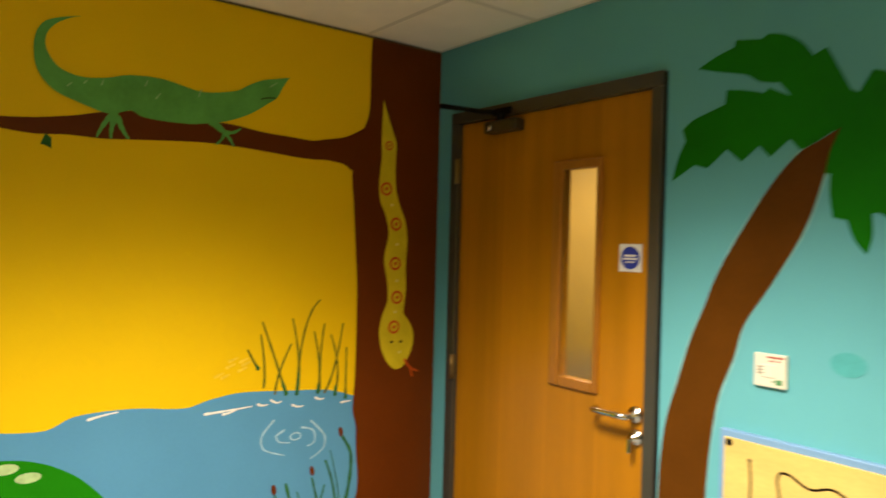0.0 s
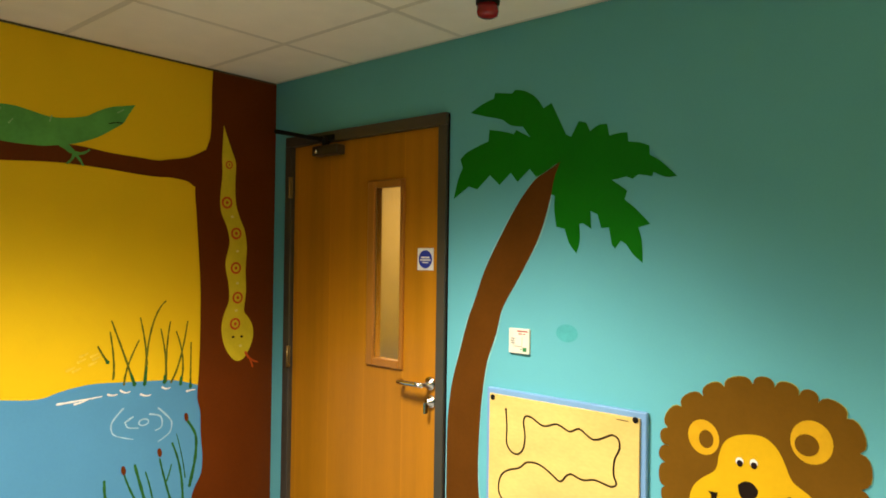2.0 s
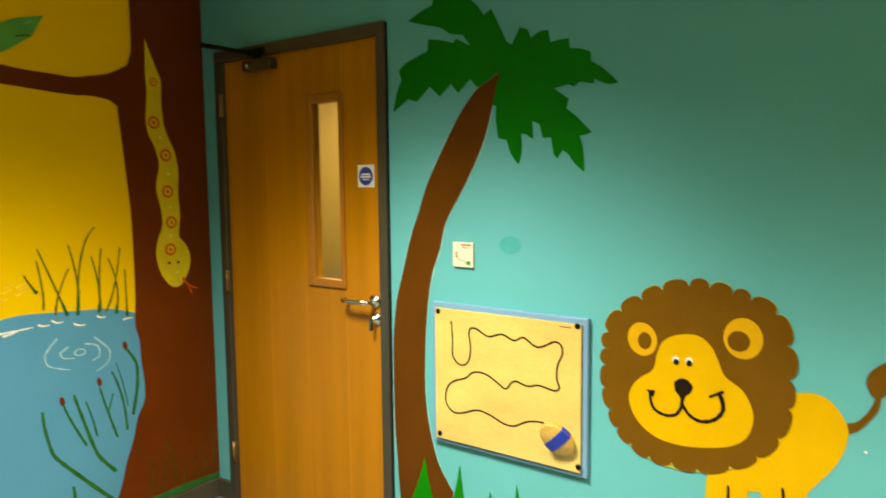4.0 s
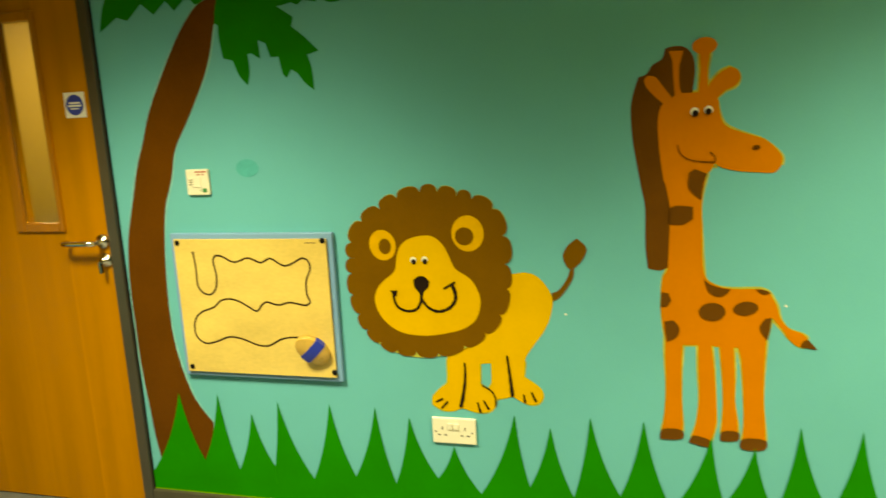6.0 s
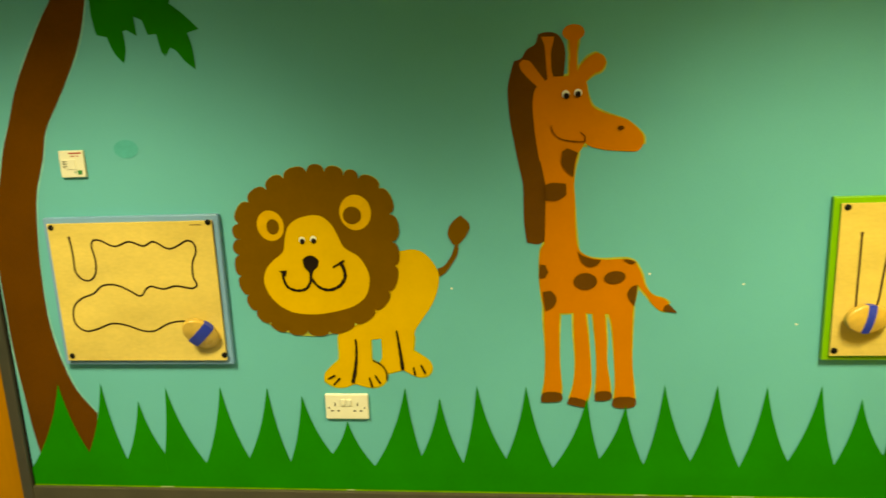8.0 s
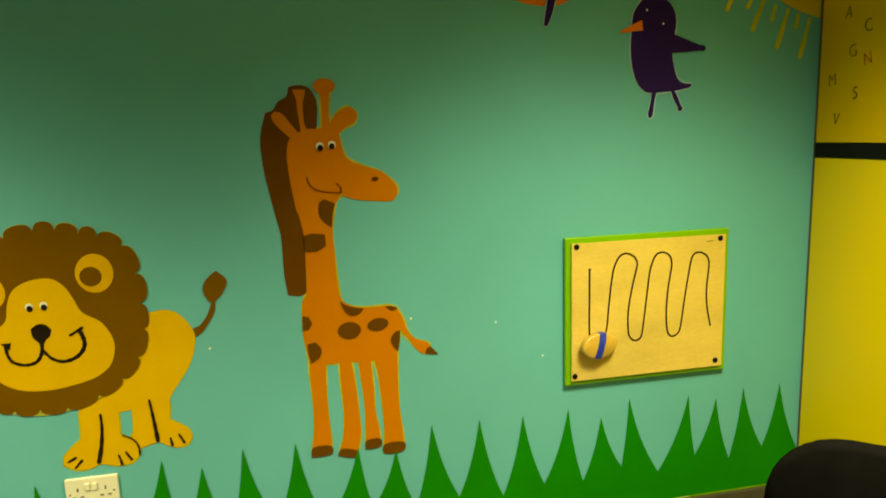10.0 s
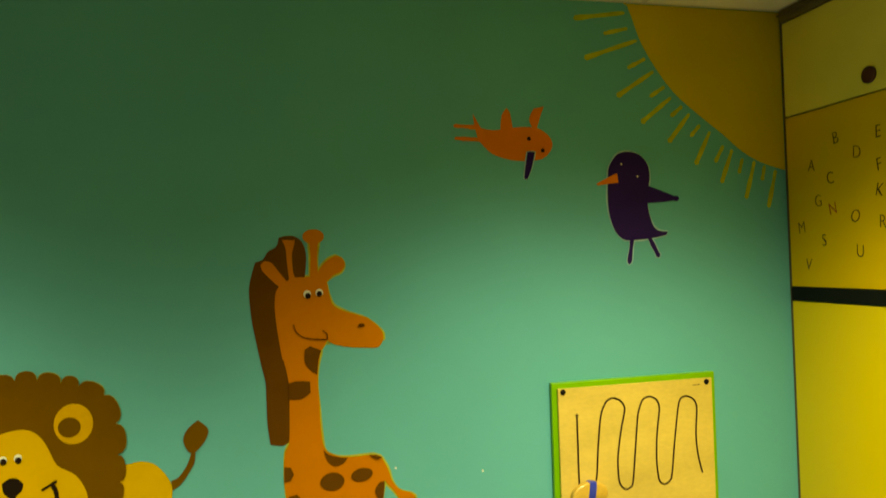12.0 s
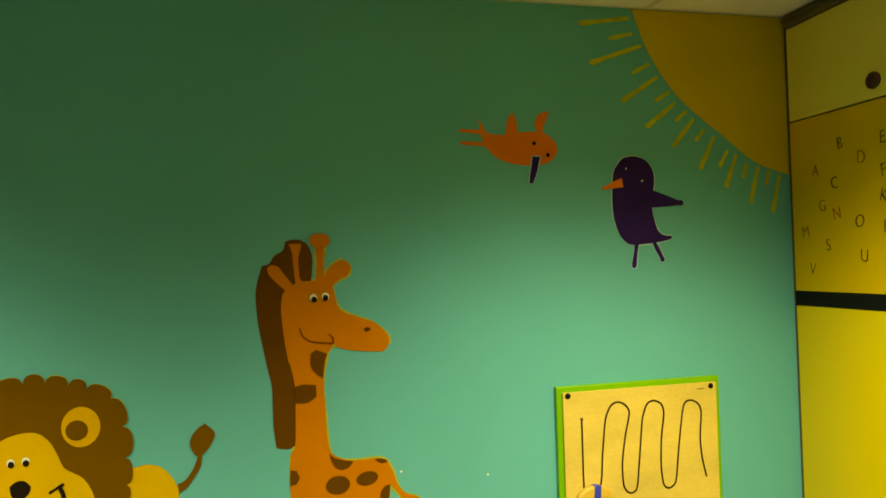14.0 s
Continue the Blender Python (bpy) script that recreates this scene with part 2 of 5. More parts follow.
for z0, z1, mat, lab in east_panels:
    for k in range(3):
        y1 = EAST_Y1 - 1.21 * k
        part("panel", box((ROOM_W, y1 - 1.205, z0), (ROOM_W + 0.018, y1, z1), 0.0015), mat, wall_east, lab)
part("strip", box((ROOM_W - 0.004, -3.65, 1.3375), (ROOM_W + 0.018, EAST_Y1, 1.3865), 0.0015), STRIP, wall_east, "black vinyl strip")
part("top_rail", box((ROOM_W - 0.014, -3.65, 2.354), (ROOM_W + 0.018, EAST_Y1, 2.399), 0.003), RAIL, wall_east, "bronze metal head rail")
part("rail_lip", box((ROOM_W - 0.022, -3.65, 2.376), (ROOM_W - 0.0145, EAST_Y1, 2.382), 0.001), RAIL, wall_east)
part("finger_grip", lathe([(0.023, -0.009), (0.027, -0.006), (0.027, 0.0)], (ROOM_W, -0.39, 2.064), "x"), MAROON, wall_east, "dark maroon round finger grip", True)
# Dark fill giving the corner gap its shade.
part("shadow_gap_fill", box((ROOM_W + 0.001, EAST_Y1 + 0.001, 0), (ROOM_W + 0.019, -0.001, 2.40)), SLOT, wall_east, "dark strip filling the shadow gap at the corner")

# ---- skirting ----
def skirting(name, lo, hi):
    return structure(name, box(lo, hi, 0.004, 2), SKIRT, "grey-brown painted skirting board", "skirting")


skirting("baseboard_north", (FR_R, -0.016, 0), (ROOM_W, 0.0, 0.092))
skirting("baseboard_corner", (0.0, -0.016, 0), (FR_L, 0.0, 0.092))
skirting("baseboard_west", (0.0, -ROOM_D, 0), (0.016, -0.016, 0.092))
skirting("baseboard_south", (0.016, -ROOM_D, 0), (ROOM_W, -ROOM_D + 0.016, 0.092))

# ---- door ----
door = new("door_1")
tagged(door, "closed oak veneer fire door with a narrow vision panel", "door", kind="structure")
door.location = (0.6, 0.03, 0)
LEAF0, LEAF1 = 0.004, 0.048
VX0, VX1, VZ0, VZ1 = 0.714, 0.876, 1.130, 1.853
bm = bmesh.new()
add_box(bm, (DOOR_L + 0.003, LEAF0, 0.006), (VX0, LEAF1, DOOR_TOP - 0.003))
add_box(bm, (VX1, LEAF0, 0.006), (DOOR_R - 0.003, LEAF1, DOOR_TOP - 0.003))
add_box(bm, (VX0, LEAF0, 0.006), (VX1, LEAF1, VZ0))
add_box(bm, (VX0, LEAF0, VZ1), (VX1, LEAF1, DOOR_TOP - 0.003))
bmesh.ops.remove_doubles(bm, verts=bm.verts, dist=0.0001)
part("leaf", bm, OAK, door, "golden oak veneer leaf")
beading = bmesh.new()
for lo, hi in (((VX0 - 0.036, VZ0 - 0.031), (VX0 + 0.004, VZ1 + 0.028)), ((VX1 - 0.004, VZ0 - 0.031), (VX1 + 0.017, VZ1 + 0.028)),
               ((VX0 + 0.004, VZ1 - 0.004), (VX1 - 0.004, VZ1 + 0.028)), ((VX0 + 0.004, VZ0 - 0.031), (VX1 - 0.004, VZ0 + 0.004))):
    add_box(beading, (lo[0], -0.008, lo[1]), (hi[0], 0.0095, hi[1]), 0.005, 2)
part("beading", beading, OAK_DARK, door, "darker oak glazing bead")
pane = part("pane", box((VX0 + 0.001, 0.010, VZ0 + 0.001), (VX1 - 0.001, 0.017, VZ1 - 0.001)), GLASS, door, "obscured glass pane")
pane.visible_shadow = False

lever = part("door_handle", lathe([(0.027, 0.004), (0.027, -0.004), (0.024, -0.008), (0.011, -0.009), (0.0095, -0.05), (0.0095, -0.062)], (1.046, 0, 1.064), "y"), CHROME, door, "polished steel lever handle", True)
bm = tube(bmesh.new(), [(1.052, -0.056, 1.064), (1.02, -0.058, 1.064), (0.97, -0.058, 1.063), (0.925, -0.056, 1.062), (0.912, -0.045, 1.062), (0.910, -0.022, 1.062)], [0.010, 0.0105, 0.010, 0.0095, 0.0095, 0.009], 14)
part("lever", bm, CHROME, lever, "", True)
lock = part("lock", lathe([(0.026, 0.004), (0.026, -0.003), (0.022, -0.007), (0.012, -0.008), (0.011, -0.024)], (1.050, 0, 0.994), "y"), CHROME, door, "steel thumb-turn lock", True)
part("thumb_turn", box((1.045, -0.040, 0.950), (1.055, -0.020, 0.996), 0.003, 2), CHROME, lock)
for z in (0.26, 1.08, 1.88):
    hinge = part("hinge", box((DOOR_L - 0.004, -0.0215, z - 0.05), (DOOR_L + 0.016, -0.0185, z + 0.05), 0.001), BRASS, door, "dull brass butt hinge")
    part("knuckle", tube(bmesh.new(), [(DOOR_L + 0.001, -0.026, z - 0.05), (DOOR_L + 0.001, -0.026, z + 0.05)], 0.006, 12), BRASS, hinge, "", True)
sign = part("door_sign", box((0.966, 0.0015, 1.508), (1.052, 0.0038, 1.596), 0.0006), SIGN_WHITE, door, "white plate with a blue mandatory disc")
disc = lathe([(0.036, 0.0014), (0.036, 0.0008)], (1.009, 0, 1.552), "y", 36)
part("disc", disc, SIGN_BLUE, sign)
for z, h, w in ((1.559, 0.006, 0.046), (1.549, 0.006, 0.056), (1.539, 0.004, 0.034)):
    part("bar", box((1.009 - w / 2, 0.0002, z - h / 2), (1.009 + w / 2, 0.0006, z + h / 2)), SIGN_WHITE, sign)

frame_ob = new("door_frame")
tagged(frame_ob, "dark grey gloss-painted timber door frame", "door frame", kind="structure")
frame_ob.location = (0.62, 0.05, 0)
for name, lo, hi in (("jamb", (FR_L, -0.018, 0), (DOOR_L, T + 0.018, FR_TOP - 0.047)), ("jamb", (DOOR_R, -0.018, 0), (FR_R, T + 0.018, FR_TOP - 0.047)),
                     ("head", (FR_L, -0.018, FR_TOP - 0.0465), (FR_R, T + 0.018, FR_TOP))):
    part(name, box(lo, hi, 0.003, 2), FRAME, frame_ob)
# Black strip for the dark shaded line beside the right jamb.
part("jamb_shade", box((FR_R + 0.0005, -0.005, 0.093), (FR_R + 0.005, -0.0002, FR_TOP - 0.004)), BLACK, frame_ob, "black strip for the shade beside the jamb")
for lo, hi in (((DOOR_L, 0.052, 0), (DOOR_L + 0.014, 0.075, DOOR_TOP)), ((DOOR_R - 0.014, 0.052, 0), (DOOR_R, 0.075, DOOR_TOP))):
    part("door_stop", box(lo, hi), FRAME, frame_ob)

closer = thing("door_closer", (0.38, 0.0, 2.0), "dark metal overhead door closer with its arm above the door", "door closer")
part("body", box((0.345, -0.050, 2.010), (0.520, 0.003, 2.056), 0.008, 3), material("bronze_casting", (0.05, 0.038, 0.02), 0.4, metal=0.4, mottle=0.2), closer)
part("adjuster", lathe([(0.010, -0.064), (0.010, -0.055)], (0.39, 0, 2.026), "y"), CHROME, closer, "bright steel adjuster screw", True)
part("spindle", lathe([(0.018, 0.0), (0.018, 0.030), (0.012, 0.040)], (0.42, -0.028, 2.052)), BLACK, closer, "", True)
part("arm", tube(bmesh.new(), [(0.42, -0.030, 2.085), (0.33, -0.060, 2.098), (0.145, -0.104, 2.141)], [0.011, 0.010, 0.009], 8), BLACK, closer, "black steel arm")
part("forearm", tube(bmesh.new(), [(0.145, -0.104, 2.134), (0.30, -0.055, 2.105), (0.41, -0.020, 2.092)], 0.007, 8), BLACK, closer)
part("shoe", box((0.37, -0.030, 2.078), (0.47, -0.0185, 2.104), 0.003), BLACK, closer)

# ---- corridor behind the door ----
CORRIDOR = material("corridor_cream_paint", (0.62, 0.44, 0.13), 0.6, mottle=0.06, scale=2.5)
structure("corridor_wall_far", box((-1.2, 1.9, 0), (2.6, 2.0, 2.45)), CORRIDOR, "cream corridor wall beyond the door")
structure("corridor_wall_left", box((-1.3, T, 0), (-1.2, 2.0, 2.45)), CORRIDOR, "cream corridor end wall")
structure("corridor_wall_right", box((2.6, T, 0), (2.7, 2.0, 2.45)), CORRIDOR, "cream corridor end wall")
structure("corridor_ceiling", box((-1.3, T, 2.45), (2.7, 2.0, 2.5)), CEILING, "white corridor ceiling", "ceiling")

# ---- recessed ceiling lights ----
def ceiling_light(x, y):
    light = thing("ceiling_light", (x, y, ROOM_H), "white recessed square ceiling light set in the tile grid", "ceiling light", "recessed ceiling lights")
    h = TILE / 2 - 0.008
    bm = bmesh.new()
    for lo, hi in (((-h, -h), (h, -h + 0.03)), ((-h, h - 0.03), (h, h)), ((-h, -h + 0.03), (-h + 0.03, h - 0.03)), ((h - 0.03, -h + 0.03), (h, h - 0.03))):
        add_box(bm, (x + lo[0], y + lo[1], ROOM_H - 0.004), (x + hi[0], y + hi[1], ROOM_H + 0.05), 0.002)
    part("frame", bm, WHITE_METAL, light)
    part("diffuser", box((x - h + 0.03, y - h + 0.03, ROOM_H + 0.012), (x + h - 0.03, y + h - 0.03, ROOM_H + 0.016)), DIFFUSER, light, "lit opal diffuser")


for i, j in LAMP_CELLS:
    ceiling_light(*cell_centre(i, j))

# ---- alarm beacon on the ceiling ----
AX, AY = 1.535, -0.30
beacon = thing("alarm_beacon", (AX, AY, ROOM_H), "black alarm beacon with a red lens on the ceiling", "alarm beacon")
part("base", lathe([(0.038, 0.0), (0.038, -0.036), (0.035, -0.040)], (AX, AY, ROOM_H - 0.0005)), BLACK, beacon, "black base", True)
part("lens", lathe([(0.0345, -0.0405), (0.0345, -0.064), (0.031, -0.073), (0.022, -0.078), (0.008, -0.079)], (AX, AY, ROOM_H)), RED_LENS, beacon, "dark red lens", True)

# ---- double socket ----
sx0, sx1, sz0, sz1 = 2.257, 2.407, 0.369, 0.461
socket = thing("double_socket", (2.33, 0, sz0), "ivory plastic double power socket on the teal wall", "socket")
part("plate", box((sx0, -0.011, sz0), (sx1, 0.0, sz1), 0.004, 3), PLASTIC, socket)
for cx in (2.292, 2.370):
    out = -1 if cx < 2.33 else 1
    part("switch", box((2.3305 + out * 0.011 - 0.007, -0.0165, 0.421), (2.3305 + out * 0.011 + 0.007, -0.010, 0.443), 0.002, 2), PLASTIC, socket, "rocker switch")
    bm = bmesh.new()
    add_box(bm, (cx - 0.0022, -0.0116, 0.418), (cx + 0.0022, -0.0105, 0.430))
    for dx in (-0.011, 0.011):
        add_box(bm, (cx + dx - 0.005, -0.0116, 0.398), (cx + dx + 0.005, -0.0105, 0.4025))
    part("pin_holes", bm, SLOT, socket, "dark pin slots")
for cx in (sx0 + 0.013, sx1 - 0.013):
    part("screw", lathe([(0.0035, -0.0122), (0.0035, -0.0105)], (cx, 0, 0.412), "y", 12), CHROME, socket)

# ---- switch plate ----
plate = thing("switch_plate", (1.47, 0, 1.226), "ivory square wall switch plate with red and green marks", "switch")
part("plate", box((1.428, -0.012, 1.226), (1.514, 0.0, 1.314), 0.003, 2), PLASTIC, plate)
part("rocker", box((1.450, -0.015, 1.252), (1.486, -0.0115, 1.286), 0.001), PLASTIC, plate)
for lo, hi, mat, name in (((1.464, 1.303), (1.508, 1.3075), RED, "red_bar"), ((1.470, 1.294), (1.484, 1.2975), RED, "red_bar"), ((1.490, 1.294), (1.498, 1.2975), RED, "red_bar"),
                          ((1.488, 1.235), (1.504, 1.249), GREEN_DOT, "green_label"), ((1.478, 1.240), (1.483, 1.245), GREEN_DOT, "green_label")):
    part(name, box((lo[0], -0.0126, lo[1]), (hi[0], -0.0115, hi[1])), mat, plate)
for z in (1.262, 1.270, 1.278):
    part("print_line", box((1.440, -0.0158, z), (1.456, -0.0148, z + 0.0018)), SLOT, plate)

# ---- mural ----
GRASS = material("mural_grass_green", (0.006, 0.195, 0.003), 0.4, mottle=0.10, scale=5, fine=90, bump=0.12, gloss=0.08)
PALM = material("mural_palm_green", (0.004, 0.175, 0.004), 0.4, mottle=0.10, scale=5, fine=90, bump=0.12, gloss=0.08)
LIME = material("mural_lime_edge", (0.15, 0.33, 0.012), 0.45, mottle=0.3, scale=14, gloss=0.08)
BROWN = material("mural_trunk_brown", (0.105, 0.034, 0.003), 0.4, mottle=0.14, scale=5, fine=80, bump=0.12, gloss=0.08)
BARK = material("mural_bark_brown", (0.12, 0.026, 0.003), 0.4, mottle=0.14, scale=4, fine=70, bump=0.12, gloss=0.08)
MANE_BROWN = material("mural_mane_brown", (0.155, 0.070, 0.005), 0.4, mottle=0.12, scale=7, fine=80, bump=0.15, gloss=0.08)
LION_GOLD = material("mural_lion_gold", (0.68, 0.395, 0.008), 0.4, mottle=0.06, scale=8, fine=80, bump=0.12, gloss=0.08)
EAR_GOLD = material("mural_ear_ochre", (0.66, 0.36, 0.012), 0.4, mottle=0.10, scale=12, fine=80, bump=0.12, gloss=0.08)
ORANGE = material("mural_giraffe_orange", (0.55, 0.172, 0.005), 0.4, mottle=0.06, scale=6, fine=80, bump=0.12, gloss=0.08)
SPOT = material("mural_spot_brown", (0.12, 0.045, 0.006), 0.4, mottle=0.12, scale=9, fine=80, bump=0.12, gloss=0.08)
LINE = material("mural_line_black", (0.016, 0.009, 0.006), 0.4, mottle=0.2, scale=20, gloss=0.08)
WHITE = material("mural_white", (0.78, 0.76, 0.68), 0.4, mottle=0.08, scale=20, gloss=0.08)
HALO = material("mural_pale_edge", (0.25, 0.55, 0.53), 0.45, mottle=0.25, scale=24, gloss=0.08)
HALO_GOLD = material("mural_gold_edge", (0.42, 0.44, 0.08), 0.45, mottle=0.3, scale=24, gloss=0.08)
BIRD_ORANGE = material("mural_bird_orange", (0.70, 0.18, 0.016), 0.4, mottle=0.08, scale=9, gloss=0.08)
PURPLE = material("mural_purple", (0.022, 0.008, 0.105), 0.4, mottle=0.12, scale=9, gloss=0.08)
SUN = material("mural_sun_gold", (0.60, 0.445, 0.012), 0.42, mottle=0.08, scale=3, fine=90, gloss=0.08)
RAY = material("mural_ray_yellow", (0.46, 0.46, 0.02), 0.42, mottle=0.3, scale=18, gloss=0.08)
WATER_BLUE = material("mural_water_blue", (0.085, 0.275, 0.45), 0.4, mottle=0.06, scale=3, fine=90, gloss=0.08)
LIZARD_GREEN = material("mural_lizard_green", (0.10, 0.33, 0.075), 0.4, mottle=0.16, scale=9, fine=70, gloss=0.08)
SNAKE_YELLOW = material("mural_snake_yellow", (0.60, 0.47, 0.02), 0.4, mottle=0.14, scale=12, gloss=0.08)
SNAKE_RED = material("mural_red_orange", (0.52, 0.08, 0.012), 0.4, mottle=0.15, scale=16, gloss=0.08)
REED = material("mural_reed_olive", (0.13, 0.125, 0.010), 0.45, mottle=0.3, scale=20, gloss=0.08)
REED_GREEN = material("mural_reed_green", (0.025, 0.115, 0.025), 0.45, mottle=0.3, scale=20, gloss=0.08)
FADED_GREEN = material("mural_faded_blade", (0.080, 0.042, 0.004), 0.45, mottle=0.35, scale=16, gloss=0.08)
PALE_BLUE = material("mural_pale_blue", (0.33, 0.52, 0.62), 0.45, mottle=0.25, scale=30, gloss=0.08)
PALE_GREEN = material("mural_pale_green", (0.42, 0.56, 0.26), 0.45, mottle=0.25, scale=30, gloss=0.08)
FLECK_GREEN = material("mural_fleck_green", (0.24, 0.43, 0.17), 0.45, mottle=0.3, scale=40, gloss=0.08)
PALE_YELLOW = material("mural_pale_yellow", (0.70, 0.60, 0.16), 0.45, mottle=0.25, scale=40, gloss=0.08)
SMUDGE = material("mural_pale_yellow_smudge", (0.82, 0.54, 0.04), 0.45, mottle=0.2, scale=40, gloss=0.08)
DAMP = material("fresh_teal_patch", (0.080, 0.41, 0.42), 0.42, mottle=0.12, scale=30, gloss=0.08)

# outlines of the painted shapes, in metres along the wall and up
FROND_TOP = [
    (1.231, 2.106), (1.289, 2.132), (1.34, 2.146), (1.345, 2.166), (1.42, 2.153), (1.435, 2.164), (1.476, 2.154), (1.523, 2.125), (1.555, 2.083), (1.587, 2.097), (1.607, 2.059),
    (1.648, 1.978), (1.635, 1.918), (1.61, 1.89), (1.56, 1.924), (1.504, 1.985), (1.47, 2.028), (1.417, 2.038), (1.38, 2.063), (1.303, 2.084)
]
FROND_LEFT = [
    (1.614, 1.889), (1.572, 1.865), (1.538, 1.848), (1.527, 1.847), (1.501, 1.876), (1.45, 1.833), (1.42, 1.867), (1.371, 1.827), (1.327, 1.865), (1.268, 1.816), (1.228, 1.829),
    (1.154, 1.785), (1.175, 1.859), (1.197, 1.901), (1.185, 1.934), (1.217, 1.959), (1.317, 1.991), (1.322, 2.032), (1.38, 2.021), (1.43, 2.006), (1.442, 2.019), (1.509, 1.984),
    (1.582, 1.952)
]
FROND_RIGHT = [
    (1.583, 1.903), (1.626, 1.948), (1.647, 1.982), (1.665, 1.972), (1.694, 2.022), (1.723, 2.013), (1.736, 1.984), (1.768, 2.001), (1.798, 2.001), (1.806, 1.962), (1.841, 1.967),
    (1.869, 1.966), (1.873, 1.936), (1.911, 1.93), (1.943, 1.917), (1.944, 1.889), (1.979, 1.867), (2.032, 1.817), (1.997, 1.816), (1.957, 1.834), (1.953, 1.821), (1.908, 1.83),
    (1.889, 1.817), (1.867, 1.826), (1.817, 1.818), (1.733, 1.827), (1.638, 1.87)
]
FROND_LOW = [
    (1.614, 1.897), (1.691, 1.885), (1.774, 1.843), (1.817, 1.818), (1.871, 1.781), (1.862, 1.753), (1.899, 1.724), (1.949, 1.674), (1.909, 1.664), (1.921, 1.624), (1.925, 1.553),
    (1.892, 1.58), (1.869, 1.611), (1.85, 1.622), (1.831, 1.597), (1.819, 1.611), (1.809, 1.665), (1.781, 1.664), (1.767, 1.709), (1.734, 1.725), (1.693, 1.763), (1.628, 1.842)
]
FROND_DROOP = [
    (1.614, 1.897), (1.67, 1.859), (1.738, 1.771), (1.741, 1.721), (1.745, 1.662), (1.714, 1.681), (1.7, 1.679), (1.703, 1.624), (1.691, 1.581), (1.663, 1.614), (1.645, 1.663), (1.612,
    1.671), (1.603, 1.729), (1.604, 1.777), (1.589, 1.783), (1.595, 1.835)
]
PALM_TRUNK = [
    (1.625, 1.892), (1.572, 1.863), (1.527, 1.839), (1.481, 1.792), (1.434, 1.729), (1.387, 1.654), (1.338, 1.572), (1.3, 1.498), (1.268, 1.414), (1.232, 1.328), (1.188,
    1.183), (1.157, 1.076), (1.139, 0.935), (1.137, 0.748), (1.139, 0.577), (1.149, 0.445), (1.159, 0.311), (1.18, 0.169), (1.234, 0.152), (1.37, 0.225), (1.416, 0.383), (1.353, 0.47),
    (1.316, 0.578), (1.293, 0.706), (1.29, 0.851), (1.302, 1.033), (1.325, 1.18), (1.364, 1.284), (1.391, 1.38), (1.462, 1.494), (1.53, 1.61), (1.563, 1.687), (1.591, 1.783), (1.601,
    1.834)
]
GRASS_TIPS = [
    (1.285, 0.485), (1.446, 0.491), (1.577, 0.423), (1.684, 0.476), (1.884, 0.478), (2.053, 0.476), (2.174, 0.446), (2.328, 0.351), (2.536, 0.477), (2.652, 0.44), (2.779, 0.484),
    (2.943, 0.482), (3.143, 0.442), (3.268, 0.416), (3.392, 0.489), (3.558, 0.489), (3.713, 0.485), (3.88, 0.489), (4.004, 0.442), (4.112, 0.501), (4.347, 0.49), (4.459, 0.464),
    (4.571, 0.494), (4.725, 0.494)
]
GRASS_DIPS = [
    (1.148, 0.159), (1.364, 0.229), (1.506, 0.201), (1.652, 0.227), (1.803, 0.191), (1.965, 0.213), (2.114, 0.199), (2.267, 0.233), (2.416, 0.189), (2.581, 0.228), (2.725, 0.204),
    (2.872, 0.223), (3.029, 0.192), (3.184, 0.227), (3.33, 0.206), (3.481, 0.223), (3.638, 0.203), (3.79, 0.227), (3.936, 0.217), (4.085, 0.25), (4.23, 0.213), (4.378, 0.257), (4.521,
    0.226), (4.66, 0.254), (4.82, 0.216)
]
MANE = [
    (2.012, 1.058), (2.054, 1.127), (2.118, 1.167), (2.178, 1.202), (2.255, 1.22), (2.312, 1.218), (2.373, 1.204), (2.42, 1.193), (2.486, 1.162), (2.516, 1.078), (2.52, 0.987), (2.524,
    0.908), (2.5, 0.822), (2.449, 0.76), (2.379, 0.715), (2.29, 0.685), (2.216, 0.689), (2.149, 0.691), (2.092, 0.719), (2.048, 0.761), (2.025, 0.815), (2.004, 0.881), (2.005, 0.953),
    (2.017, 1.005)
]
LION_FACE = [
    (2.253, 1.08), (2.29, 1.077), (2.321, 1.052), (2.341, 1.014), (2.36, 0.972), (2.409, 0.938), (2.436, 0.886), (2.437, 0.847), (2.42, 0.803), (2.383, 0.774), (2.334, 0.758), (2.255,
    0.745), (2.178, 0.751), (2.13, 0.775), (2.095, 0.815), (2.081, 0.864), (2.093, 0.903), (2.119, 0.932), (2.155, 0.962), (2.165, 1.008), (2.18, 1.046), (2.208, 1.068)
]
LION_EARS = [(2.12, 1.049), (2.128, 1.045), (2.405, 1.086), (2.394, 1.077)]
LION_EYES = [(2.222, 0.999), (2.26, 1.001), (2.223, 0.994), (2.261, 0.995)]
LION_NOSE = [(2.218, 0.933), (2.236, 0.946), (2.257, 0.945), (2.273, 0.928), (2.268, 0.909), (2.253, 0.894), (2.246, 0.87), (2.238, 0.87), (2.236, 0.89), (2.222, 0.907)]
LION_MOUTH_A = [(2.147, 0.895), (2.15, 0.864), (2.162, 0.84), (2.194, 0.828), (2.224, 0.835), (2.239, 0.857), (2.243, 0.878)]
LION_MOUTH_B = [(2.242, 0.874), (2.263, 0.843), (2.297, 0.829), (2.336, 0.842), (2.357, 0.871), (2.355, 0.9), (2.349, 0.914)]
LION_TICKS = [(2.135, 0.897), (2.163, 0.898), (2.32, 0.906), (2.357, 0.927)]
